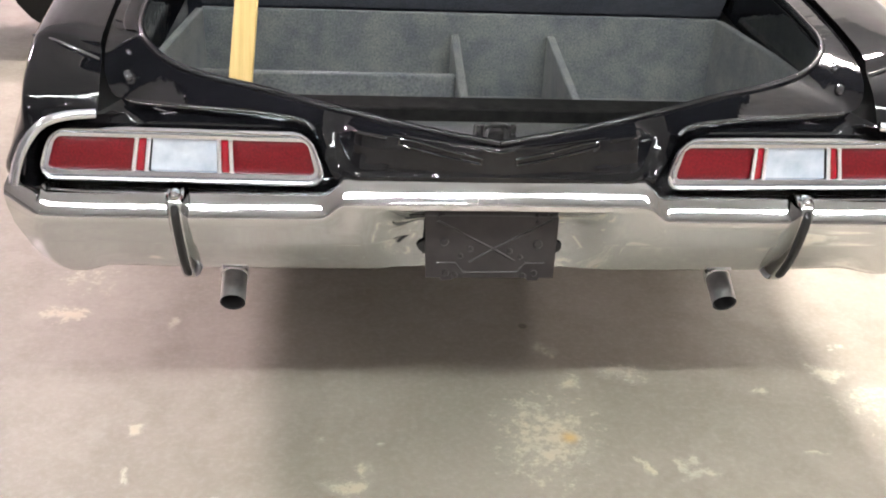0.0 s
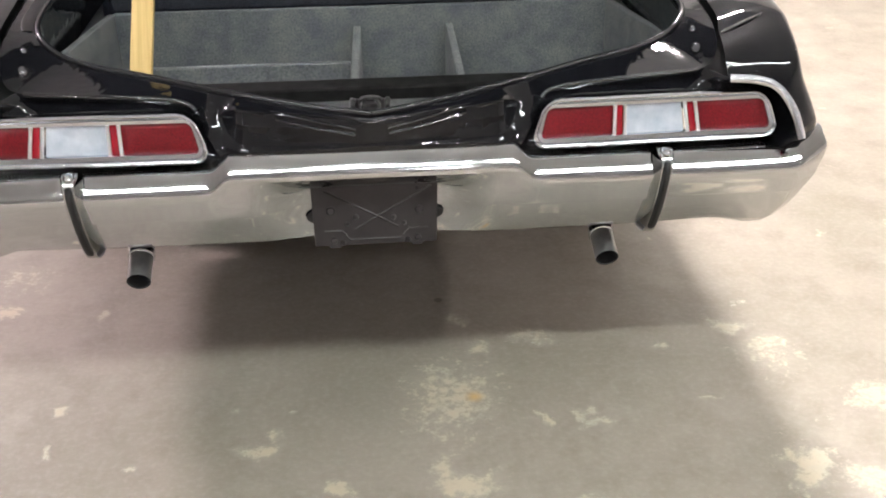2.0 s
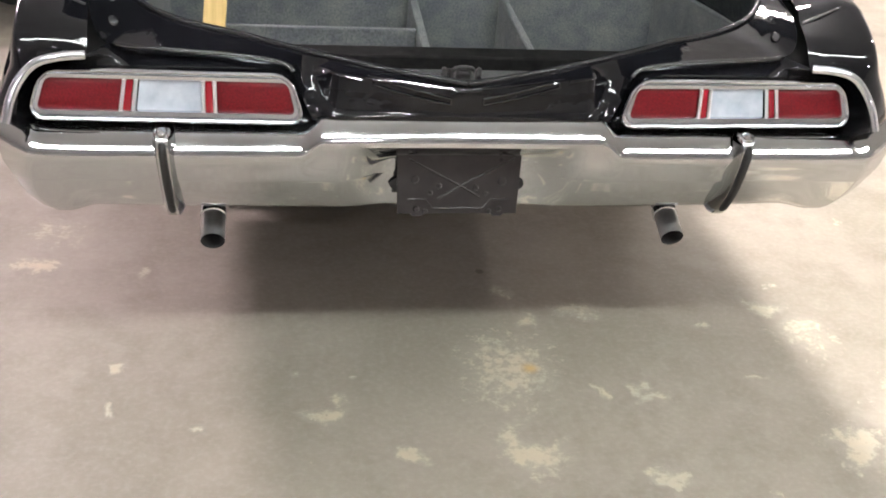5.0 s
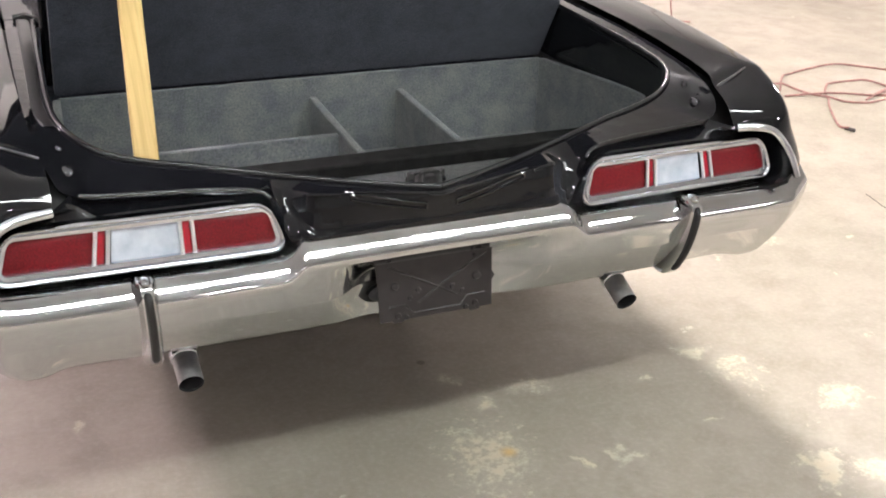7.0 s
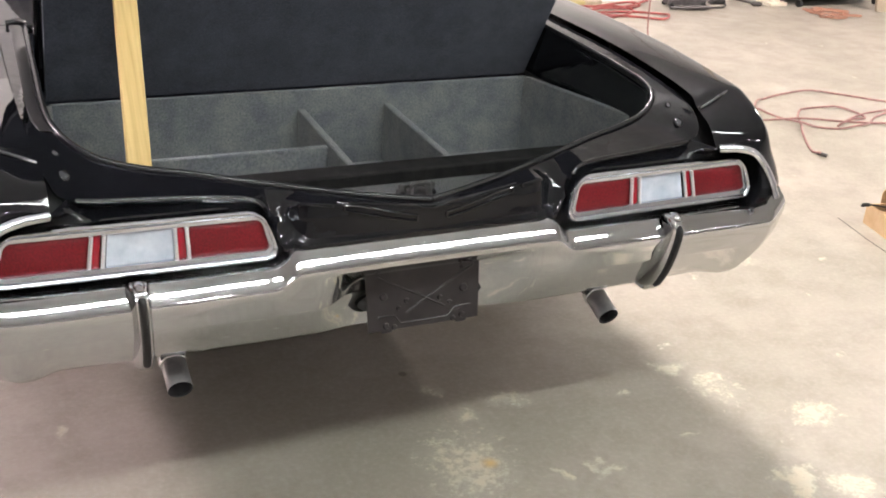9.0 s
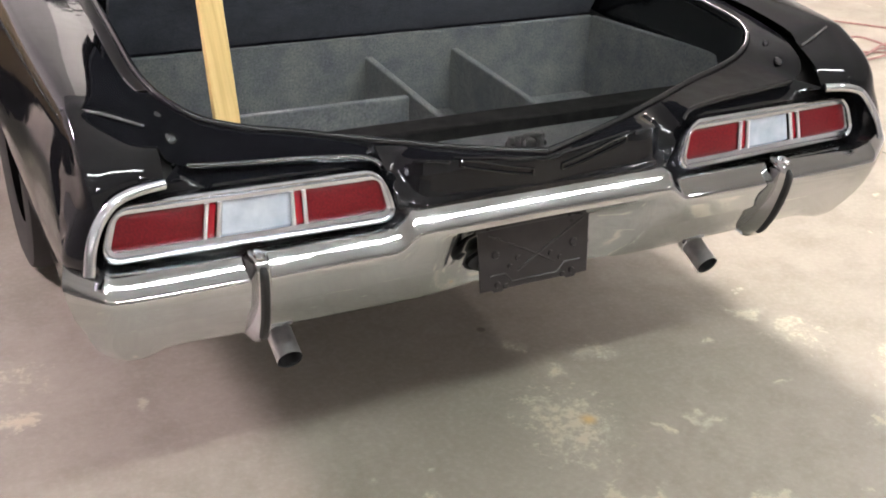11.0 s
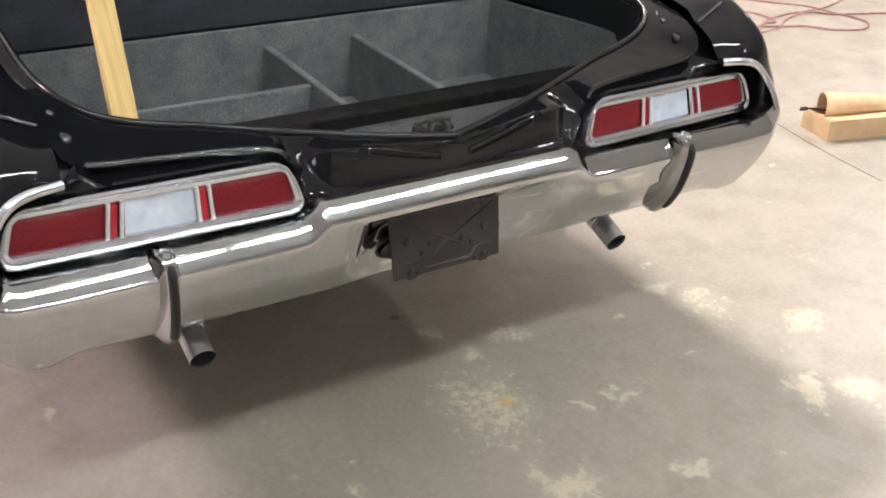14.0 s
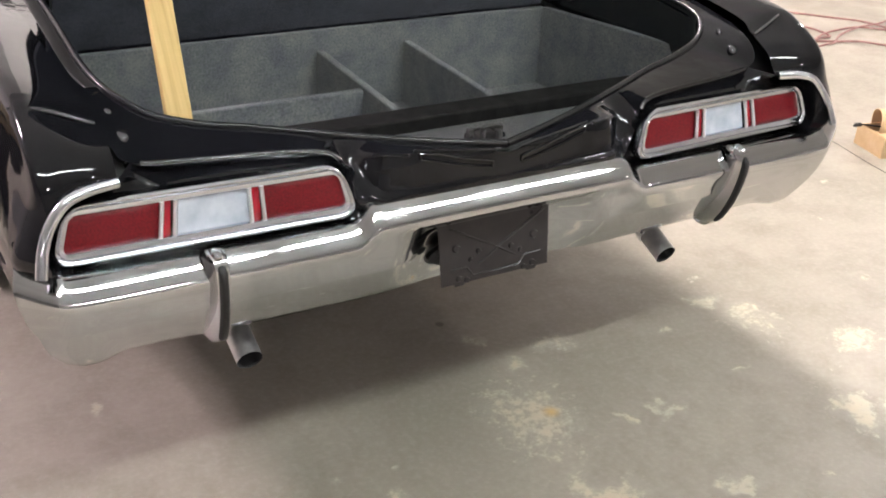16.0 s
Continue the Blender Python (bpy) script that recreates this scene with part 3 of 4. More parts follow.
for s in (-1, 1):
    part("quarter_panel", fender(s), PAINT, car, "glossy black painted rear quarter panel")
    part("panel_joint", tube(flip(spline([(0.797, 0.12, 0.896), (0.84, 0.125, 0.914), (0.885, 0.14, 0.927), (0.931, 0.165, 0.927)], 5), s), 0.0036, 8), JOINT_GLINT, car, "thin panel joint with its glint put in as lighter metal")
    rows = []
    for q in flip(spline(TRIM, 6), s):
        rows.append(q + Vector((0.002 * s, -0.008, 0.002)))
    part("fender_trim", tube(rows, 0.0105, 10, flat=0.8), BRIGHT, car, "bright metal fender edge trim")


# ---- bumper ----
# the nearly flat band along the nose
FACET = [(0.0165 - 0.0222 * f - 0.00028 * math.sin(math.pi * f), 0.0140 - 0.0234 * f + 0.00028 * math.sin(math.pi * f)) for f in (0, 0.06, 0.2, 0.35, 0.5, 0.65, 0.8, 0.94, 1)]


def bumper_profile(x):
    """Section of the bumper at x: top edge at the body, bullnose, face, lower return."""
    up = table(x, [0, 0.306, 0.360, 1], [0.032, 0.032, 0.0, 0.0])
    zc = table(x, [0, 0.35, 0.80, 0.96, 1.0], [0.652, 0.652, 0.648, 0.652, 0.668]) + up
    yc = table(x, [0, 0.35, 0.86, 1.0], [-0.038, -0.042, -0.034, -0.030])
    zb = table(x, [0, 0.60, 0.79, 0.875, 1.0], [0.472, 0.474, 0.477, 0.462, 0.462])
    hollow = 1 - table(x, [0, 0.146, 0.275, 1], [0, 0, 1, 1])
    pts = []
    nose = [(dy, zc + z, 0) for dy, z in ([(0.030, 0.0205), (0.0220, 0.0176)] + FACET + [(-0.0086, -0.0130), (-0.0110, -0.0180), (-0.0120, -0.0240), (-0.0116, -0.0320)])]
    for dy, z, h in ([(0.125, zc + 0.030, 0), (0.085, zc + 0.026, 0), (0.050, zc + 0.021, 0)] + nose +
                     [(-0.0085, zc - 0.042, 0.3), (-0.0055, min(zc - 0.054, 0.605), 0.95), (-0.0025, 0.588, 1), (0.0020, 0.5685, 0.96), (0.0032, 0.5645, 0.94), (0.0056, 0.5605, 0.92), (0.0190, 0.536, 0.75), (0.0355, 0.508, 0.5),
                      (0.0515, zb + 0.013, 0.35), (0.060, zb + 0.001, 0.25), (0.069, zb - 0.002, 0.2), (0.092, zb + 0.008, 0.1), (0.13, zb + 0.03, 0)]):
        pts.append((yc + dy + 0.062 * hollow * h, z))
    return pts


def end_reach(z, right):
    """How far out the wing tip of the bumper reaches at height z."""
    if right:
        return table(z, [0.455, 0.48, 0.52, 0.55, 0.60, 0.65, 0.69], [0.922, 0.944, 0.976, 0.994, 1.018, 1.038, 1.052])
    return table(z, [0.455, 0.48, 0.52, 0.55, 0.60, 0.65, 0.69], [0.890, 0.912, 0.944, 0.958, 0.976, 0.988, 0.995])


def bumper_rows(right):
    """Half of the bumper: the straight face, a tight corner, and a flat wing that runs back to a tip."""
    rows = [[(x, y, z) for y, z in bumper_profile(x)] for x in (i * 0.008 for i in range(0, 101))]
    last, steps = bumper_profile(0.90), 30
    nose = min(y for y, z in last)
    for k in range(1, 7):
        row = []
        for (y, z), (y1, z1) in zip(bumper_profile(0.80 + 0.10 * k / 6), last):
            corner = end_reach(z1, right) - table(z1, [0.455, 0.69], [0.020, 0.100])
            row.append((0.80 + (corner - 0.80) * k / 6, y, z))
        rows.append(row)
    ends = []
    for k in range(1, steps + 1):
        row = []
        for (y, z), (x0, _, _) in zip(last, rows[106]):
            reach = end_reach(z, right)
            px, py, angle = 0.0, 0.0, 0.0
            for i in range(k):
                angle = radians(31) * table((i + 0.5) / steps, [0, 0.34, 1], [0, 1, 1.06])
                px, py = px + math.cos(angle), py + math.sin(angle)
            full = 0.0
            for i in range(steps):
                full += math.cos(radians(31) * table((i + 0.5) / steps, [0, 0.34, 1], [0, 1, 1.06]))
            size = (reach - x0) / full
            deep = y - nose
            turn = table(z, [0.50, 0.60], [0.0, 0.9])
            row.append((x0 + px * size - deep * math.sin(angle) * turn, y + py * size - deep * (1 - math.cos(angle)) * turn, z + 0.026 * (k / steps) ** 1.3 * table(z, [0.60, 0.65], [0, 1])))
        ends.append(row)
    rows += ends
    rows.append([(x - 0.004, y + 0.006, z) for x, y, z in ends[-1]])
    rows.append([(x - 0.05, y + 0.03, z) for x, y, z in ends[-1]])
    return rows


def bumper():
    half = bumper_rows(True)
    left = [[(-x, y, z) for x, y, z in r] for r in bumper_rows(False)[:0:-1]]
    return grid(left + half)


part("bumper", bumper(), CHROME, car, "polished chrome rear bumper")


def guard(s, outline, inner, half, mat, parent, name, label, bevel):
    """A blade that hugs the bumper face; outline and inner: (y, z) from the top down."""
    out_curve = [Vector((0, y, z)) for y, z in outline]
    o, i = spline(out_curve, 4), spline([Vector((0, y, z)) for y, z in inner], 4)
    lean = lambda z: 0.630 + 0.012 * (z - 0.47) / 0.21
    rows = []
    n = len(o)
    wide = half
    for k, (a, b) in enumerate(zip(o, i)):
        half = wide * table(k / (n - 1), [0, 0.12, 0.88, 1], [0.85, 1, 1, 0.8])
        xa, xb = lean(a.z), lean(b.z)
        rows.append(flip([(xb - half * 1.5, b.y, b.z), (xa - half * 1.1, a.y * 0.7 + b.y * 0.3, a.z), (xa - half * 0.75, a.y, a.z), (xa + half * 0.75, a.y, a.z), (xa + half * 1.1, a.y * 0.7 + b.y * 0.3, a.z), (xb + half * 1.5, b.y, b.z)], s))
    bm = grid(rows, close_v=True)
    bm.verts.ensure_lookup_table()
    n = len(bm.verts)
    bm.faces.new([bm.verts[k] for k in range(6)])
    bm.faces.new([bm.verts[k] for k in range(n - 6, n)])
    return part(name, bm, mat, parent, label, bevel=bevel)


for s in (-1, 1):
    g = guard(s, [(-0.032, 0.684), (-0.056, 0.680), (-0.073, 0.655), (-0.068, 0.60), (-0.054, 0.545), (-0.030, 0.495), (-0.008, 0.468), (0.010, 0.462)],
              [(0.0, 0.675), (-0.025, 0.667), (-0.036, 0.648), (-0.022, 0.60), (-0.008, 0.545), (0.012, 0.50), (0.030, 0.474), (0.034, 0.470)], 0.0155, CHROME, car, "bumper_guard", "chrome bumper guard", 0.005)
    bm = bmesh.new()
    bmesh.ops.create_uvsphere(bm, u_segments=18, v_segments=10, radius=1.0, matrix=Matrix.Translation((0.642 * s, -0.044, 0.680)) @ Matrix.Diagonal((0.0125, 0.020, 0.0105, 1)))
    part("cap", bm, CHROME, g, "rounded chrome cap")
    guard(s, [(-0.071, 0.668), (-0.084, 0.650), (-0.080, 0.60), (-0.065, 0.545), (-0.043, 0.500), (-0.029, 0.483)],
          [(-0.060, 0.666), (-0.066, 0.650), (-0.062, 0.60), (-0.049, 0.545), (-0.027, 0.500), (-0.014, 0.485)], 0.0068, RUBBER, g, "rubber_strip", "black rubber facing strip", 0.003)


# ---- tail lamps ----
def tail_lamp(s):
    loops = [(-0.052, 1.042, -0.42, 1.40, 0.040, -0.05, 0.034), (-0.052, 1.042, -0.42, 1.40, 0.040, 0.000, 0.034), (-0.051, 1.041, -0.41, 1.39, 0.039, 0.0045, 0.033), (-0.048, 1.039, -0.385, 1.365, 0.0385, 0.0078, 0.032), (-0.042, 1.034, -0.330, 1.310, 0.035, 0.0098, 0.029), (-0.035, 1.029, -0.275, 1.255, 0.031, 0.0084, 0.026),
             (-0.030, 1.025, -0.235, 1.215, 0.029, 0.0050, 0.024), (-0.026, 1.021, -0.20, 1.18, 0.026, 0.0066, 0.021), (-0.007, 1.006, -0.055, 1.055, 0.014, 0.0060, 0.011), (0, 1, 0, 1, 0.010, 0.001, 0.008), (0, 1, 0, 1, 0.010, -0.012, 0.008)]
    rows = [flip([lamp_point(u, v, w) for u, v in rounded(u0, u1, v0, v1, r, 5, sl)], s) for u0, u1, v0, v1, r, w, sl in loops]
    bezel = part("tail_lamp", grid(rows, close_v=True), BRIGHT, car, "long tail lamp in a bright metal bezel")
    cuts = ((0.0, 0.304, RED, "red_lens", "deep red ribbed lens"), (0.318, 0.352, STRIP_RED, "red_lens", "narrow red lens strip"), (0.363, 0.62, CLEAR, "reverse_lens", "clear frosted reversing lens"),
            (0.645, 0.677, STRIP_RED, "red_lens", "narrow red lens strip"), (0.686, 1.0, RED, "red_lens", "deep red ribbed lens"))
    for a, b, m, name, label in cuts:
        rows = []
        for i in range(17):
            v = i / 16
            row = []
            for k in range(17):
                f = k / 16
                w = -0.001 + 0.0030 * math.sin(math.pi * v) ** 0.5 * math.sin(math.pi * f) ** 0.3
                if m is CLEAR:
                    # four facets that fall towards the middle
                    w -= 0.007 * (1 - max(abs(2 * v - 1), abs(2 * f - 1)))
                row.append(lamp_point(a + (b - a) * f, v, w))
            rows.append(flip(row, s))
        part(name, grid(rows), m, bezel, label)
    for u in (0.311, 0.358, 0.6335, 0.6825):
        part("divider", tube(flip([lamp_point(u, -0.03, 0.005), lamp_point(u, 1.03, 0.005)], s), 0.0042, 8), SATIN, bezel)


for s in (-1, 1):
    tail_lamp(s)


# ---- plate bracket, exhaust, lower body ----
slope = Vector((0, 0.024, 0.138)).normalized()
out = Vector((0, -0.138, 0.024)).normalized()


def on_plate(x, v, w=0.0):
    return Vector((x, -0.010, 0.470)) + slope * v + out * w


def bracket_panel():
    """A pressed plate with a wavy lower edge."""
    edge = [(-0.138, 0.0), (-0.108, 0.0), (-0.104, -0.006), (-0.082, -0.006), (-0.078, 0.0), (0.078, 0.0), (0.082, -0.006), (0.104, -0.006), (0.108, 0.0), (0.138, 0.0),
            (0.143, 0.152), (-0.143, 0.152)]
    return slab([on_plate(x, v) for x, v in edge], -out * 0.004)


bracket = part("plate_bracket", bracket_panel(), STEEL_BLACK, car, "bare black steel licence plate bracket", bevel=0.0015)
for path in ([(-0.045, 0.036), (0.005, 0.066), (0.128, 0.132)], [(0.05, 0.04), (0.005, 0.066), (-0.115, 0.128)], [(-0.115, 0.034), (-0.075, 0.034), (-0.058, 0.013), (0.058, 0.013), (0.075, 0.034), (0.118, 0.034)]):
    part("pressed_ridge", tube([on_plate(x, v, 0.0005) for x, v in path], 0.0028, 6), STEEL_BLACK, bracket)
for x, v, r in ((-0.1, 0.082, 0.010), (0.1, 0.078, 0.011), (-0.064, 0.050, 0.006), (0.064, 0.048, 0.006), (-0.044, 0.066, 0.007), (0.040, 0.062, 0.007), (-0.095, 0.012, 0.008), (0.095, 0.012, 0.008), (-0.075, 0.006, 0.007), (0.072, 0.006, 0.007)):
    bm = bmesh.new()
    bmesh.ops.create_cone(bm, cap_ends=True, segments=10, radius1=r, radius2=r * 0.75, depth=0.004, matrix=Matrix.Translation(on_plate(x, v, 0.002)) @ Matrix.Rotation(radians(76), 4, "X"))
    part("bolt", bm, STEEL_BLACK, bracket)
bm = bmesh.new()
bmesh.ops.create_cone(bm, cap_ends=True, segments=10, radius1=0.004, radius2=0.004, depth=0.002, matrix=Matrix.Translation(on_plate(0.095, 0.128, 0.0006)) @ Matrix.Rotation(radians(76), 4, "X"))
part("bolt_hole", bm, SOOT, bracket)
bm = bmesh.new()
bmesh.ops.create_uvsphere(bm, u_segments=28, v_segments=14, radius=1.0, matrix=Matrix.Translation((0, 0.020, 0.530)) @ Matrix.Diagonal((0.156, 0.012, 0.038, 1)))
part("filler_housing", bm, RUBBER, car, "dark rubber filler housing")


def exhaust(s):
    a, b = Vector((0.553 * s, 0.045, 0.372)), Vector((0.553 * s, 0.30, 0.475))
    d = (b - a).normalized()
    bm = tube([a, a + d * 0.001, a + d * 0.12, b], [0.0275, 0.0275, 0.0275, 0.027], 20, caps=False)
    o = part("exhaust_pipe", bm, PIPE, car, "bare steel exhaust tailpipe")
    part("collar", tube([a + d * 0.072, a + d * 0.074, a + d * 0.090, a + d * 0.092], [0.028, 0.0315, 0.0315, 0.028], 20, caps=False), BRIGHT, o, "bright pipe clamp")
    part("bore", tube([b, a + d * 0.002, a], [0.025, 0.025, 0.0275], 20, caps=False), SOOT, o, "sooty bore")


for s in (-1, 1):
    exhaust(s)
part("underbody", box(-0.86, 0.86, 0.30, 5.0, 0.43, 0.52), UNDERSEAL, car, "dark underbody", bevel=0.02)
part("fuel_tank", box(-0.45, 0.45, 0.35, 1.0, 0.34, 0.44), UNDERSEAL, car, "dark fuel tank", bevel=0.04)


def wheel(x, y, s):
    bm = bmesh.new()
    prof = [(0.20, -0.09), (0.30, -0.105), (0.335, -0.095), (0.345, -0.07), (0.345, 0.07), (0.335, 0.095), (0.30, 0.105), (0.20, 0.09)]
    rows = [[(x + w, y + r * math.cos(a), 0.345 + r * math.sin(a)) for r, w in prof] for a in (2 * math.pi * k / 40 for k in range(40))]
    t = part("wheel", grid(rows, close_u=True), RUBBER, car, "black tyre")
    rows = [[(x + s * w, y + r * math.cos(a), 0.345 + r * math.sin(a)) for r, w in ((0.205, 0.07), (0.19, 0.06), (0.16, 0.03), (0.06, 0.05), (0.001, 0.055))] for a in (2 * math.pi * k / 32 for k in range(32))]
    part("rim", grid(rows, close_u=True), CHROME, t)


for s in (-1, 1):
    wheel(0.83 * s, 1.42, s)
    wheel(0.83 * s, 4.35, s)

# ---- trunk: lid, box, prop ----
LID_UP = Vector((0, -0.5, 0.866))
LID_OUT = Vector((0, -0.866, -0.5))
hinge = Vector((0, 0.945, 0.765))


def on_lid(x, v, w=0.0):
    return hinge + Vector((x, 0, 0)) + LID_UP * v + LID_OUT * w


lid = part("trunk_lid", slab([on_lid(-0.725, 0, -0.03), on_lid(0.765, 0, -0.03), on_lid(0.765, 1.05, -0.03), on_lid(0.02, 1.2, -0.03), on_lid(-0.725, 1.05, -0.03)], -LID_OUT * 0.03), PAINT, car, "open black trunk lid", bevel=0.01)
part("lid_lining", slab([on_lid(-0.705, 0.0, 0), on_lid(0.745, 0.0, 0), on_lid(0.745, 1.0, 0), on_lid(0.02, 1.12, 0), on_lid(-0.705, 1.0, 0)], -LID_OUT * 0.026), LINER, lid, "dark charcoal carpet lining")

BACK = 0.90
trunk = part("trunk_box", box(-0.70, 0.73, BACK, BACK + 0.02, 0.50, 0.767), CARPET, car, "grey carpeted trunk box", bevel=0.004)
part("side_wall", slab([(0.722, BACK, 0.50), (0.722, BACK, 0.768), (0.775, 0.36, 0.80), (0.775, 0.36, 0.50)], (0.02, 0, 0)), CARPET, trunk, bevel=0.004)
part("side_wall", slab([(-0.695, BACK, 0.50), (-0.695, BACK, 0.768), (-0.735, 0.40, 0.80), (-0.735, 0.40, 0.50)], (-0.02, 0, 0)), CARPET, trunk, bevel=0.004)
part("box_floor", box(-0.75, 0.79, 0.33, BACK, 0.50, 0.53), CARPET, trunk)
for near, far in ((-0.022, 0.0), (0.250, 0.269)):
    part("partition", slab([(near, 0.33, 0.53), (near, 0.33, 0.712), (far, BACK, 0.712), (far, BACK, 0.53)], (-0.022, 0, 0)), CARPET, trunk, bevel=0.004)
part("partition", box(-0.735, -0.036, 0.580, 0.602, 0.53, 0.706), CARPET, trunk, bevel=0.004)
part("front_rail", box(-0.73, 0.76, 0.272, 0.345, 0.52, 0.744), FELT, car, "black felt covered trunk cross rail", bevel=0.006)
part("trunk_floor", slab([(-0.30, 0.03, 0.70), (0.30, 0.03, 0.70), (0.36, 0.13, 0.70), (0.70, 0.15, 0.70), (0.70, 0.274, 0.712), (-0.70, 0.274, 0.712), (-0.70, 0.15, 0.70), (-0.36, 0.13, 0.70)], (0, 0, -0.02)), STRIP, car, "grey carpet strip")
part("side_shelf", box(0.79, 0.87, 0.25, 1.1, 0.70, 0.76), STRIP, car)
pad = [[(0.868, 0.80, 0.762), (0.862, 0.83, 0.800), (0.858, 0.88, 0.862), (0.862, 0.90, 0.915)]]
pad += [[(0.848, y, 0.762), (0.842, y + 0.02, 0.800), (0.840, y + 0.05, 0.862), (0.848, y + 0.06, 0.915)] for y in (0.84, 0.90, 0.97, 1.00)]
part("side_pad", grid(pad), NAVY, car, "dark navy padded lining of the inner fender")
part("side_shelf", box(-0.87, -0.76, 0.25, 1.1, 0.70, 0.76), LINER, car)

latch = part("trunk_latch", box(-0.022, 0.022, 0.066, 0.098, 0.70, 0.776), DULL, car, "dark cast metal trunk latch with hooked jaws", bevel=0.005)
part("latch_plate", slab([(-0.045, 0.086, 0.70), (0.045, 0.086, 0.70), (0.044, 0.088, 0.772), (0.030, 0.088, 0.782), (-0.030, 0.088, 0.782), (-0.044, 0.088, 0.772)], (0, 0.005, 0)), STEEL_BLACK, latch, bevel=0.002)
part("striker", tube(spline([(-0.021, 0.060, 0.752), (-0.021, 0.058, 0.786), (-0.018, 0.057, 0.794), (0.0, 0.057, 0.797), (0.018, 0.057, 0.794), (0.021, 0.058, 0.786), (0.021, 0.060, 0.752)], 4), 0.0050, 8), DULL, latch)
for side in (-1, 1):
    hook = [(0.012 * side, 0.060, 0.790), (0.020 * side, 0.050, 0.782), (0.019 * side, 0.046, 0.768), (0.011 * side, 0.048, 0.758), (0.004 * side, 0.054, 0.762)]
    part("jaw", tube(spline(hook, 4), 0.0048, 8, flat=0.7), DULL, latch)
    part("ear", slab([(0.030 * side, 0.066, 0.752), (0.043 * side, 0.070, 0.750), (0.045 * side, 0.074, 0.786), (0.038 * side, 0.072, 0.790), (0.031 * side, 0.070, 0.784)], (0, 0.012, 0)), DULL, latch, bevel=0.003)
    part("bolt", tube([(0.038 * side, 0.062, 0.768), (0.038 * side, 0.068, 0.768), (0.038 * side, 0.070, 0.768)], [0.005, 0.006, 0.006], 8), STUD, latch, "small bolt head")

prop = part("wood_prop", slab([(-0.59, 0.33, 0.62), (-0.535, 0.325, 0.62), (-0.497, 0.70, 1.18), (-0.550, 0.71, 1.18)], (0.0, 0.02, -0.012)), WOOD, None, "yellow pine batten propping up the trunk lid", bevel=0.003)
tagged(prop, category="wood")

# ---- deck ahead of the trunk, cabin and nose that close the car ----
part("rear_deck", slab([(-0.81, 1.06, 0.945), (0.81, 1.06, 0.945), (0.81, 1.75, 0.965), (-0.81, 1.75, 0.965)], (0, 0, -0.03)), PAINT, car, "black rear deck", bevel=0.01)
part("trunk_bulkhead", box(-0.80, 0.80, 1.06, 1.08, 0.45, 0.92), LINER, car)


def cabin():
    rows = []
    for y, z, w in ((1.55, 0.96, 0.78), (2.05, 1.30, 0.66), (2.35, 1.385, 0.62), (3.1, 1.395, 0.62), (3.45, 1.34, 0.64), (3.95, 0.98, 0.78)):
        rows.append([(-w - 0.03, y, 0.95), (-w, y, z - 0.04), (-w * 0.8, y, z), (0, y, z + 0.015), (w * 0.8, y, z), (w, y, z - 0.04), (w + 0.03, y, 0.95)])
    return grid([spline(r, 4) for r in rows])


part("cabin", cabin(), PAINT, car, "black painted roof")
part("hood", slab([(-0.95, 3.4, 0.95), (0.95, 3.4, 0.95), (0.90, 5.25, 0.86), (-0.90, 5.25, 0.86)], (0, 0, -0.40)), PAINT, car, "long black hood", bevel=0.05)

# ---- round the car ----
crack = slab([(2.43, 1.10, 0.0004), (2.378, 0.87, 0.0004), (2.352, 0.70, 0.0004), (2.328, 0.48, 0.0004), (2.331, 0.48, 0.0004), (2.356, 0.70, 0.0004), (2.382, 0.87, 0.0004), (2.433, 1.10, 0.0004)], (0, 0, 0.0006))
part("floor_crack", crack, SOOT, None, "thin dark crack across the concrete floor", kind="structure")


def cardboard_box():
    t = thing("cardboard_box", "small brown cardboard box with a curled torn flap on the floor", "box", "", (2.46, 0.853, 0))
    t.rotation_euler = (0, 0, radians(-14))
    wall, w, d, h = 0.005, 0.44, 0.18, 0.085
    for name, a in (("side", (0, w, 0, wall)), ("side", (0, w, d - wall, d)), ("end", (0, wall, wall, d - wall)), ("end", (w - wall, w, wall, d - wall))):
        part(name, box(*a, 0, h), CARD, t, smooth=False)
    part("bottom", box(wall, w - wall, wall, d - wall, 0.001, 0.006), CARD, t, smooth=False)
    part("flap", slab([(0.002, 0.0, h), (w, 0.0, h), (w, 0.055, h - 0.004), (0.05, 0.06, h - 0.004), (0.012, 0.10, h - 0.003), (0.002, d, h)], (0, 0, 0.004)), CARD, t, smooth=False)
    rows = []
    for k in range(17):
        f = k / 16
        a = math.pi * f
        rows.append([(0.01 + 0.05 * (1 - f) + e, 0.115 + 0.062 * math.cos(a) * (1 - 0.5 * e), h + 0.003 + (0.082 - 0.10 * e) * math.sin(a) ** 0.8) for e in (0.0, 0.1, 0.2, 0.3, 0.38)])
    o = part("curled_flap", grid(rows), CARD, t, "torn flap curled into an arch")
    k = o.modifiers.new("thick", "SOLIDIFY")
    k.thickness = 0.004
    return t


cardboard_box()
wand = part("cable_lead", tube(spline([(2.44, 1.0, 0.092), (2.455, 0.995, 0.098), (2.49, 0.985, 0.0965), (2.53, 0.96, 0.0935), (2.57, 0.93, 0.0925)], 4), [0.004] * 2 + [0.009] * 5 + [0.0035] * 10, 8), RUBBER, None, "short black cable lead lying across the cardboard box")
tagged(wand, category="cable")


def floor_line(name, points, radius, mat, label, category, parent=None):
    n = len(points)
    path = spline([(x, y, radius + (0.012 if k % 3 == 1 else 0.0)) for k, (x, y) in enumerate(points)], 6)
    o = part(name, tube(path, radius, 8), mat, parent, label)
    return tagged(o, category=category) if category else o


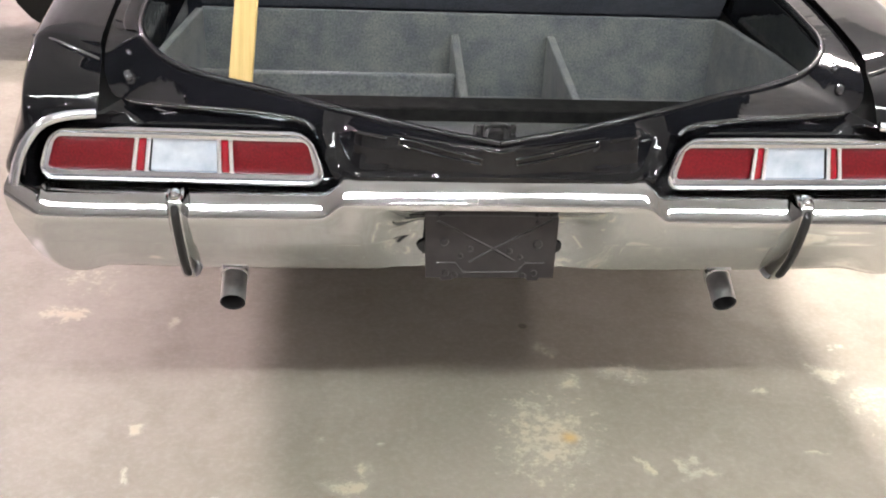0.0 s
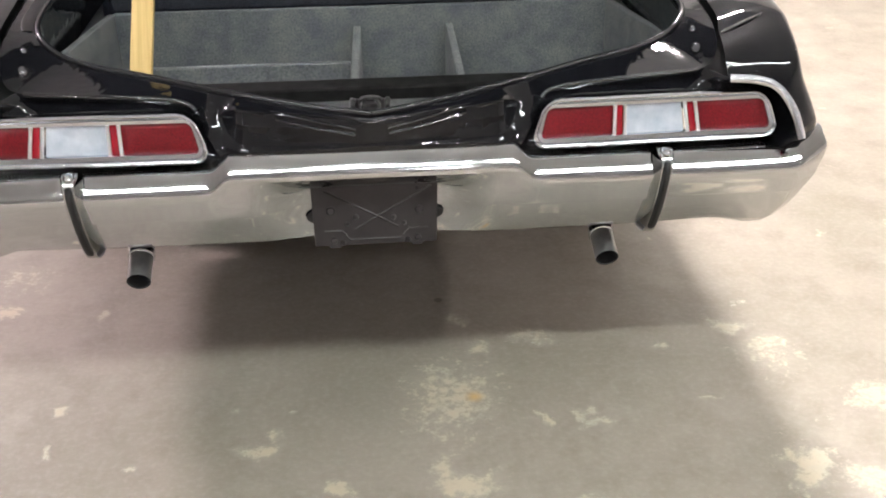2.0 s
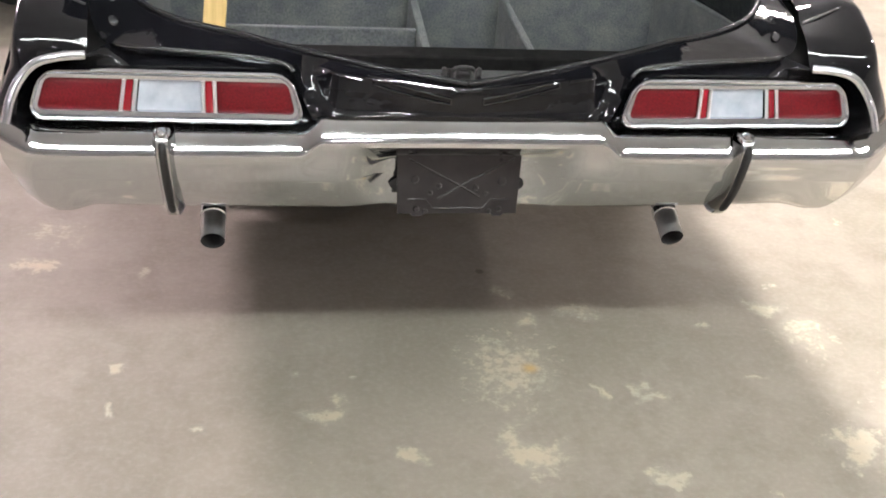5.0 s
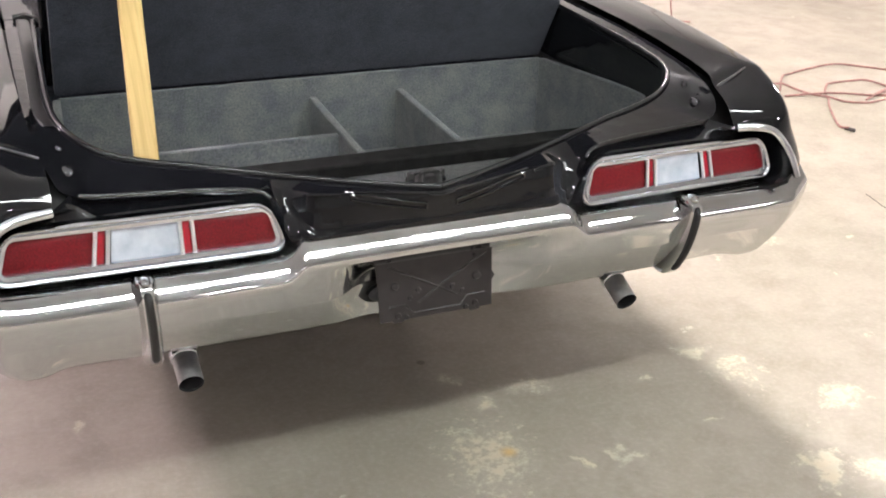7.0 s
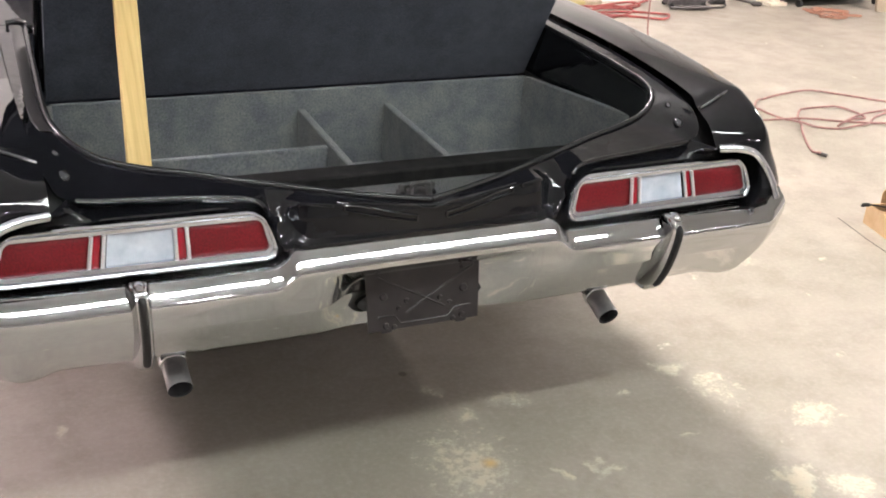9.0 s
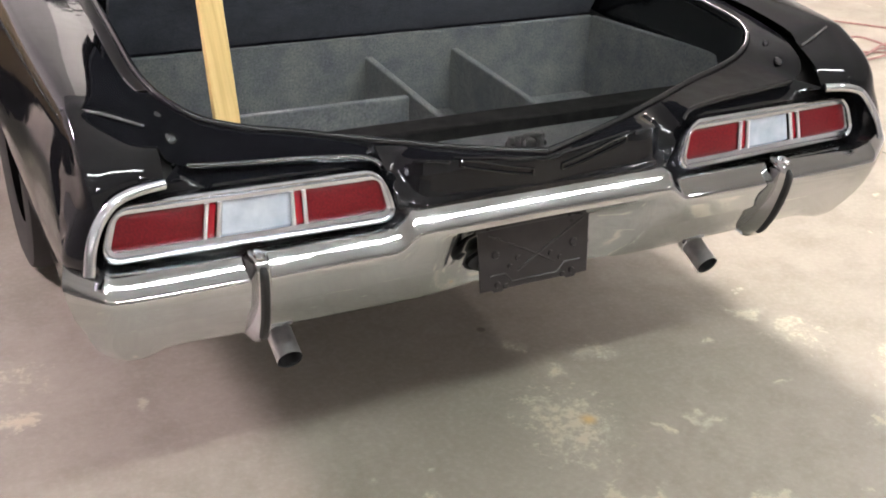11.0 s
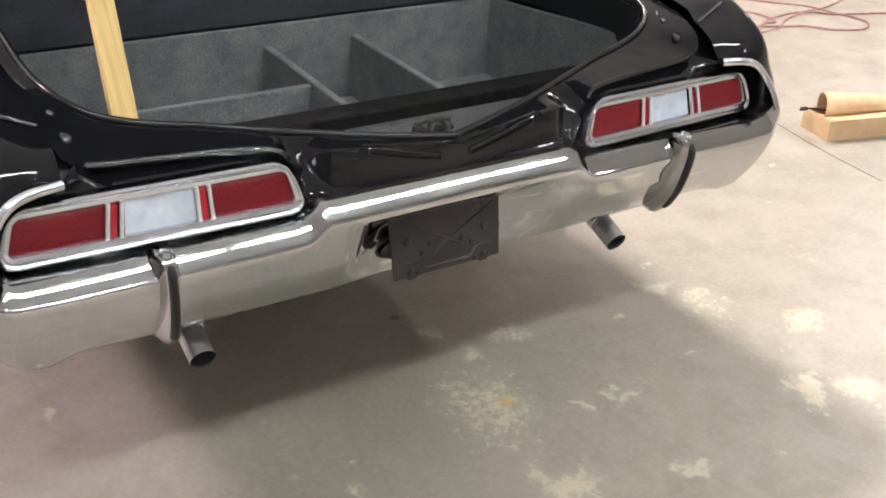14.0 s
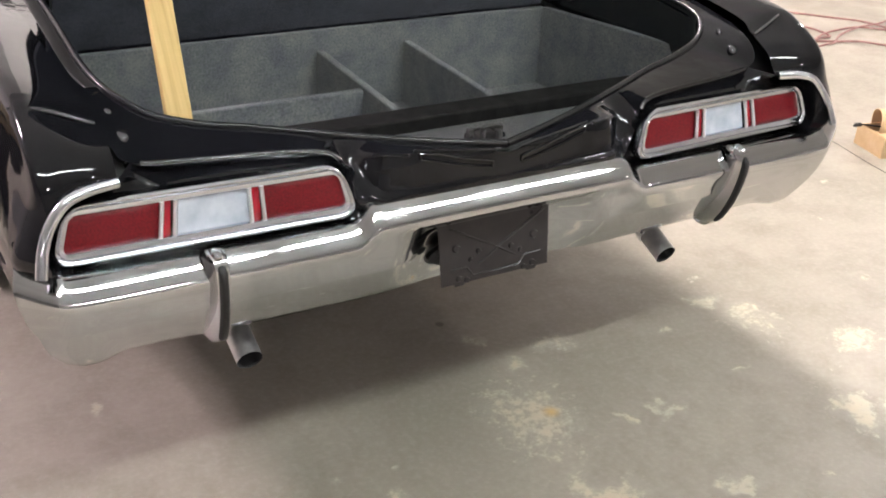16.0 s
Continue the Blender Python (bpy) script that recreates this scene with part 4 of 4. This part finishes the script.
hose = thing("air_hose", "loosely coiled faded pink air hose on the concrete floor", "hose")
floor_line("coil", [(3.05, 2.40), (3.21, 2.58), (3.33, 2.65), (3.49, 2.70), (3.69, 2.70), (3.86, 2.63), (3.98, 2.50), (4.07, 2.33), (4.15, 2.18), (4.18, 2.05), (4.12, 1.93), (4.03, 1.89), (3.86, 1.95), (3.72, 2.04), (3.62, 2.12), (3.48, 2.18), (3.25, 2.25), (3.01, 2.31)], 0.006, HOSE, "", "", hose)
floor_line("coil", [(3.0, 2.52), (3.11, 2.47), (3.15, 2.40), (3.17, 2.30), (3.20, 2.19), (3.26, 2.13), (3.37, 2.08), (3.48, 2.07), (3.60, 2.11), (3.74, 2.20), (3.94, 2.25), (4.2, 2.30), (4.6, 2.42)], 0.006, HOSE, "", "", hose)
floor_line("coil", [(3.39, 2.12), (3.49, 2.16), (3.66, 2.25), (3.79, 2.28), (3.95, 2.25), (4.15, 2.16), (4.5, 2.05)], 0.006, HOSE, "", "", hose)
end = floor_line("hose_end", [(3.42, 2.14), (3.54, 2.17), (3.66, 2.20), (3.69, 2.28), (3.63, 2.38), (3.55, 2.43), (3.44, 2.43), (3.35, 2.38), (3.27, 2.30), (3.19, 2.18), (3.10, 2.08), (3.01, 1.94), (2.94, 1.82), (2.935, 1.76)], 0.006, HOSE, "", "", hose)
part("fitting", tube([(2.937, 1.78, 0.010), (2.955, 1.735, 0.010)], 0.009, 10), DARK_METAL, end, "dark metal hose fitting")

# far side of the hall
bundle = thing("red_hose_bundle", "red rubber hose coiled by the wall", "hose")
for pts in ([(3.3, 4.9), (3.52, 5.02), (3.74, 4.99), (3.98, 5.03), (4.18, 5.12), (4.24, 5.17)], [(3.3, 4.72), (3.51, 4.79), (3.85, 4.83), (4.04, 4.74), (4.07, 4.64), (3.97, 4.57), (3.76, 4.69), (3.45, 4.75), (3.2, 4.85)],
            [(3.25, 4.80), (3.62, 4.92), (3.90, 4.95), (4.08, 5.04), (4.0, 5.10), (3.70, 5.06), (3.4, 5.0)], [(3.3, 4.6), (3.45, 4.65), (3.70, 4.72), (3.92, 4.90), (3.76, 5.0), (3.5, 4.9)]):
    floor_line("coil", pts, 0.009, RED_HOSE, "", "", bundle)
case = part("tool_case", box(3.40, 3.60, 5.08, 5.20, 0, 0.045), YELLOW, None, "pale yellow and grey tool case against the wall", bevel=0.006)
tagged(case, category="case")
part("end_cap", box(3.602, 3.76, 5.09, 5.19, 0, 0.042), BOARD, case, bevel=0.006)


def floor_jack():
    t = thing("floor_jack", "dark greasy floor jack with its long handle", "floor jack")
    part("frame", slab([(4.28, 4.95, 0.02), (4.62, 4.92, 0.02), (4.64, 4.92, 0.06), (4.50, 4.94, 0.075), (4.30, 4.96, 0.06)], (0.02, 0.10, 0)), DARK_METAL, t, "grey steel jack frame", bevel=0.008)
    part("cylinder", tube([(4.24, 4.86, 0.022), (4.34, 4.85, 0.022), (4.36, 4.85, 0.022), (4.54, 4.82, 0.022), (4.59, 4.82, 0.022)], [0.013, 0.016, 0.020, 0.020, 0.012], 12), DARK_METAL, t)
    part("handle", tube([(4.40, 5.02, 0.145), (5.12, 4.90, 0.022)], 0.009, 8), DARK_METAL, t, "long steel handle")
    part("handle_head", tube([(5.07, 4.91, 0.024), (5.10, 4.90, 0.022), (5.16, 4.89, 0.020)], [0.012, 0.022, 0.016], 10), DARK_METAL, t)
    part("lever", tube([(4.30, 5.0, 0.095), (4.33, 5.0, 0.096), (4.34, 5.0, 0.096), (4.56, 4.98, 0.094)], [0.012, 0.012, 0.006, 0.006], 8), DARK_METAL, t)
    part("saddle", tube([(4.59, 4.97, 0.06), (4.59, 4.97, 0.10), (4.59, 4.97, 0.13)], [0.020, 0.030, 0.032], 12), DARK_METAL, t)
    for x, y in ((4.31, 4.94), (4.33, 5.06), (4.60, 4.91), (4.63, 5.03)):
        part("wheel", tube([(x, y, 0.02), (x + 0.003, y + 0.02, 0.02)], 0.020, 12), RUBBER, t)
    part("hydraulic_hose", tube(spline([(4.59, 4.82, 0.022), (4.74, 4.86, 0.012), (4.84, 4.94, 0.012), (4.88, 5.06, 0.02), (4.78, 5.12, 0.05), (4.68, 5.04, 0.05), (4.63, 4.98, 0.045)], 6), 0.007, 8), RUBBER, t)
    part("foot", slab([(4.76, 5.02, 0), (4.90, 5.00, 0), (4.88, 5.00, 0.04), (4.80, 5.02, 0.05)], (0.0, 0.06, 0)), DARK_METAL, t, bevel=0.005)
    return t


floor_jack()
cord = part("hanging_cord", tube(spline([(3.36, 3.95, CEILING), (3.37, 3.95, 2.0), (3.375, 3.95, 0.6), (3.385, 3.95, 0.18), (3.395, 3.94, 0.06), (3.42, 3.93, 0.006), (3.50, 3.86, 0.006)], 5), 0.0055, 6), HOSE, None, "pinkish air line hanging from the ceiling to the floor")
tagged(cord, category="air line")
cord = part("yellow_cord", tube(spline([(4.93, 5.215, 3.0), (4.93, 5.215, 1.0), (4.93, 5.21, 0.12), (4.92, 5.18, 0.008)], 5), 0.005, 6), YELLOW, None, "yellow extension cord hanging down the white wall")
tagged(cord, category="cord")
column = part("column", box(5.27, 5.37, 4.90, 5.00, 0, CEILING), CREAM, None, "cream painted steel column", bevel=0.01, kind="structure")
part("base_plate", box(5.23, 5.41, 4.86, 5.04, 0, 0.03), CREAM, column, bevel=0.005)


def rack():
    t = thing("wheeled_rack", "low wheeled steel rack loaded with red tools", "rack")
    for z in (0.075, 0.42):
        part("shelf", box(5.48, 6.35, 4.80, 5.18, z, z + 0.025), DARK_METAL, t, bevel=0.004)
    for x in (5.50, 6.33):
        for y in (4.82, 5.16):
            part("post", tube([(x, y, 0.04), (x, y, 0.9)], 0.010, 8), DARK_METAL, t)
            part("caster", tube([(x - 0.012, y, 0.03), (x + 0.012, y, 0.03)], 0.03, 12), RUBBER, t)
    return t


rack()
random.seed(4)
for k in range(9):
    x = 5.54 + 0.088 * k
    h = 0.10 + 0.07 * random.random()
    m = RED_TOOL if k % 3 != 1 else DARK_METAL
    o = part("toolbox", box(x, x + 0.078, 4.84 + 0.05 * random.random(), 5.12, 0.1005, 0.1005 + h * 0.8), m, None, "small red metal tool case on the rack" if m is RED_TOOL else "small dark metal tool case on the rack", bevel=0.01)
    tagged(o, category="tool case", group="tool cases on the rack")
board = part("leaning_board", slab([(6.10, 4.56, 0), (6.24, 4.53, 0), (6.16, 4.78, 1.5), (6.02, 4.80, 1.5)], (0.01, 0.03, 0)), BOARD, None, "weathered board leaning on the rack", bevel=0.003)
tagged(board, category="board")
heap = thing("cord_heap", "tangled brown cord heaped on the floor", "cord")
random.seed(9)
for k in range(5):
    pts = [(5.60 + 0.26 * math.cos(a * 1.7 + k) * random.uniform(0.4, 1), 4.54 + 0.20 * math.sin(a * 1.3 + 2 * k) * random.uniform(0.4, 1)) for a in range(9)]
    floor_line("loop", pts, 0.005, ORANGE, "", "", heap)


def parked_vehicle():
    """Only a low corner of it shows, beside the car."""
    t = thing("parked_vehicle", "tan painted vehicle parked beyond the black car", "vehicle")
    a, b = Vector((-2.5, 2.28, 0)), Vector((-1.15, 2.75, 0))
    d = (b - a).normalized()
    n = Vector((-d.y, d.x, 0))
    prof = [(0.0, 0.33), (-0.02, 0.36), (-0.03, 0.42), (-0.03, 0.56), (0.0, 0.72), (0.10, 0.82), (0.6, 0.88)]
    rows = [[a + (b - a) * f + n * o + Vector((0, 0, z)) for o, z in prof] for f in (0, 0.25, 0.5, 0.75, 0.95, 1.0)]
    rows.append([b + d * 0.05 + n * (0.1 + max(o, 0)) + Vector((0, 0, z)) for o, z in prof])
    rows.append([b + n * (1.3 + max(o, 0)) + Vector((0, 0, z)) for o, z in prof])
    part("body", grid(rows), TAN, t, "tan painted lower body")
    rows = [[a + (b - a) * f + n * o + Vector((0, 0, z)) for o, z in ((0.02, 0.35), (-0.005, 0.335), (0.0, 0.30), (0.3, 0.30))] for f in (0, 0.5, 1.0)]
    part("sill", grid(rows), SOOT, t, "black sill")
    part("bumper", tube([a + (b - a) * 0.2 + n * -0.06 + Vector((0, 0, 0.50)), b + n * -0.06 + Vector((0, 0, 0.50))], 0.03, 10), CHROME, t)
    for f in (0.15, 0.8):
        c = a + (b - a) * f + n * 0.30
        part("wheel", tube([c + Vector((0, 0, 0.31)), c + n * 0.2 + Vector((0, 0, 0.31))], 0.31, 24), RUBBER, t)


parked_vehicle()
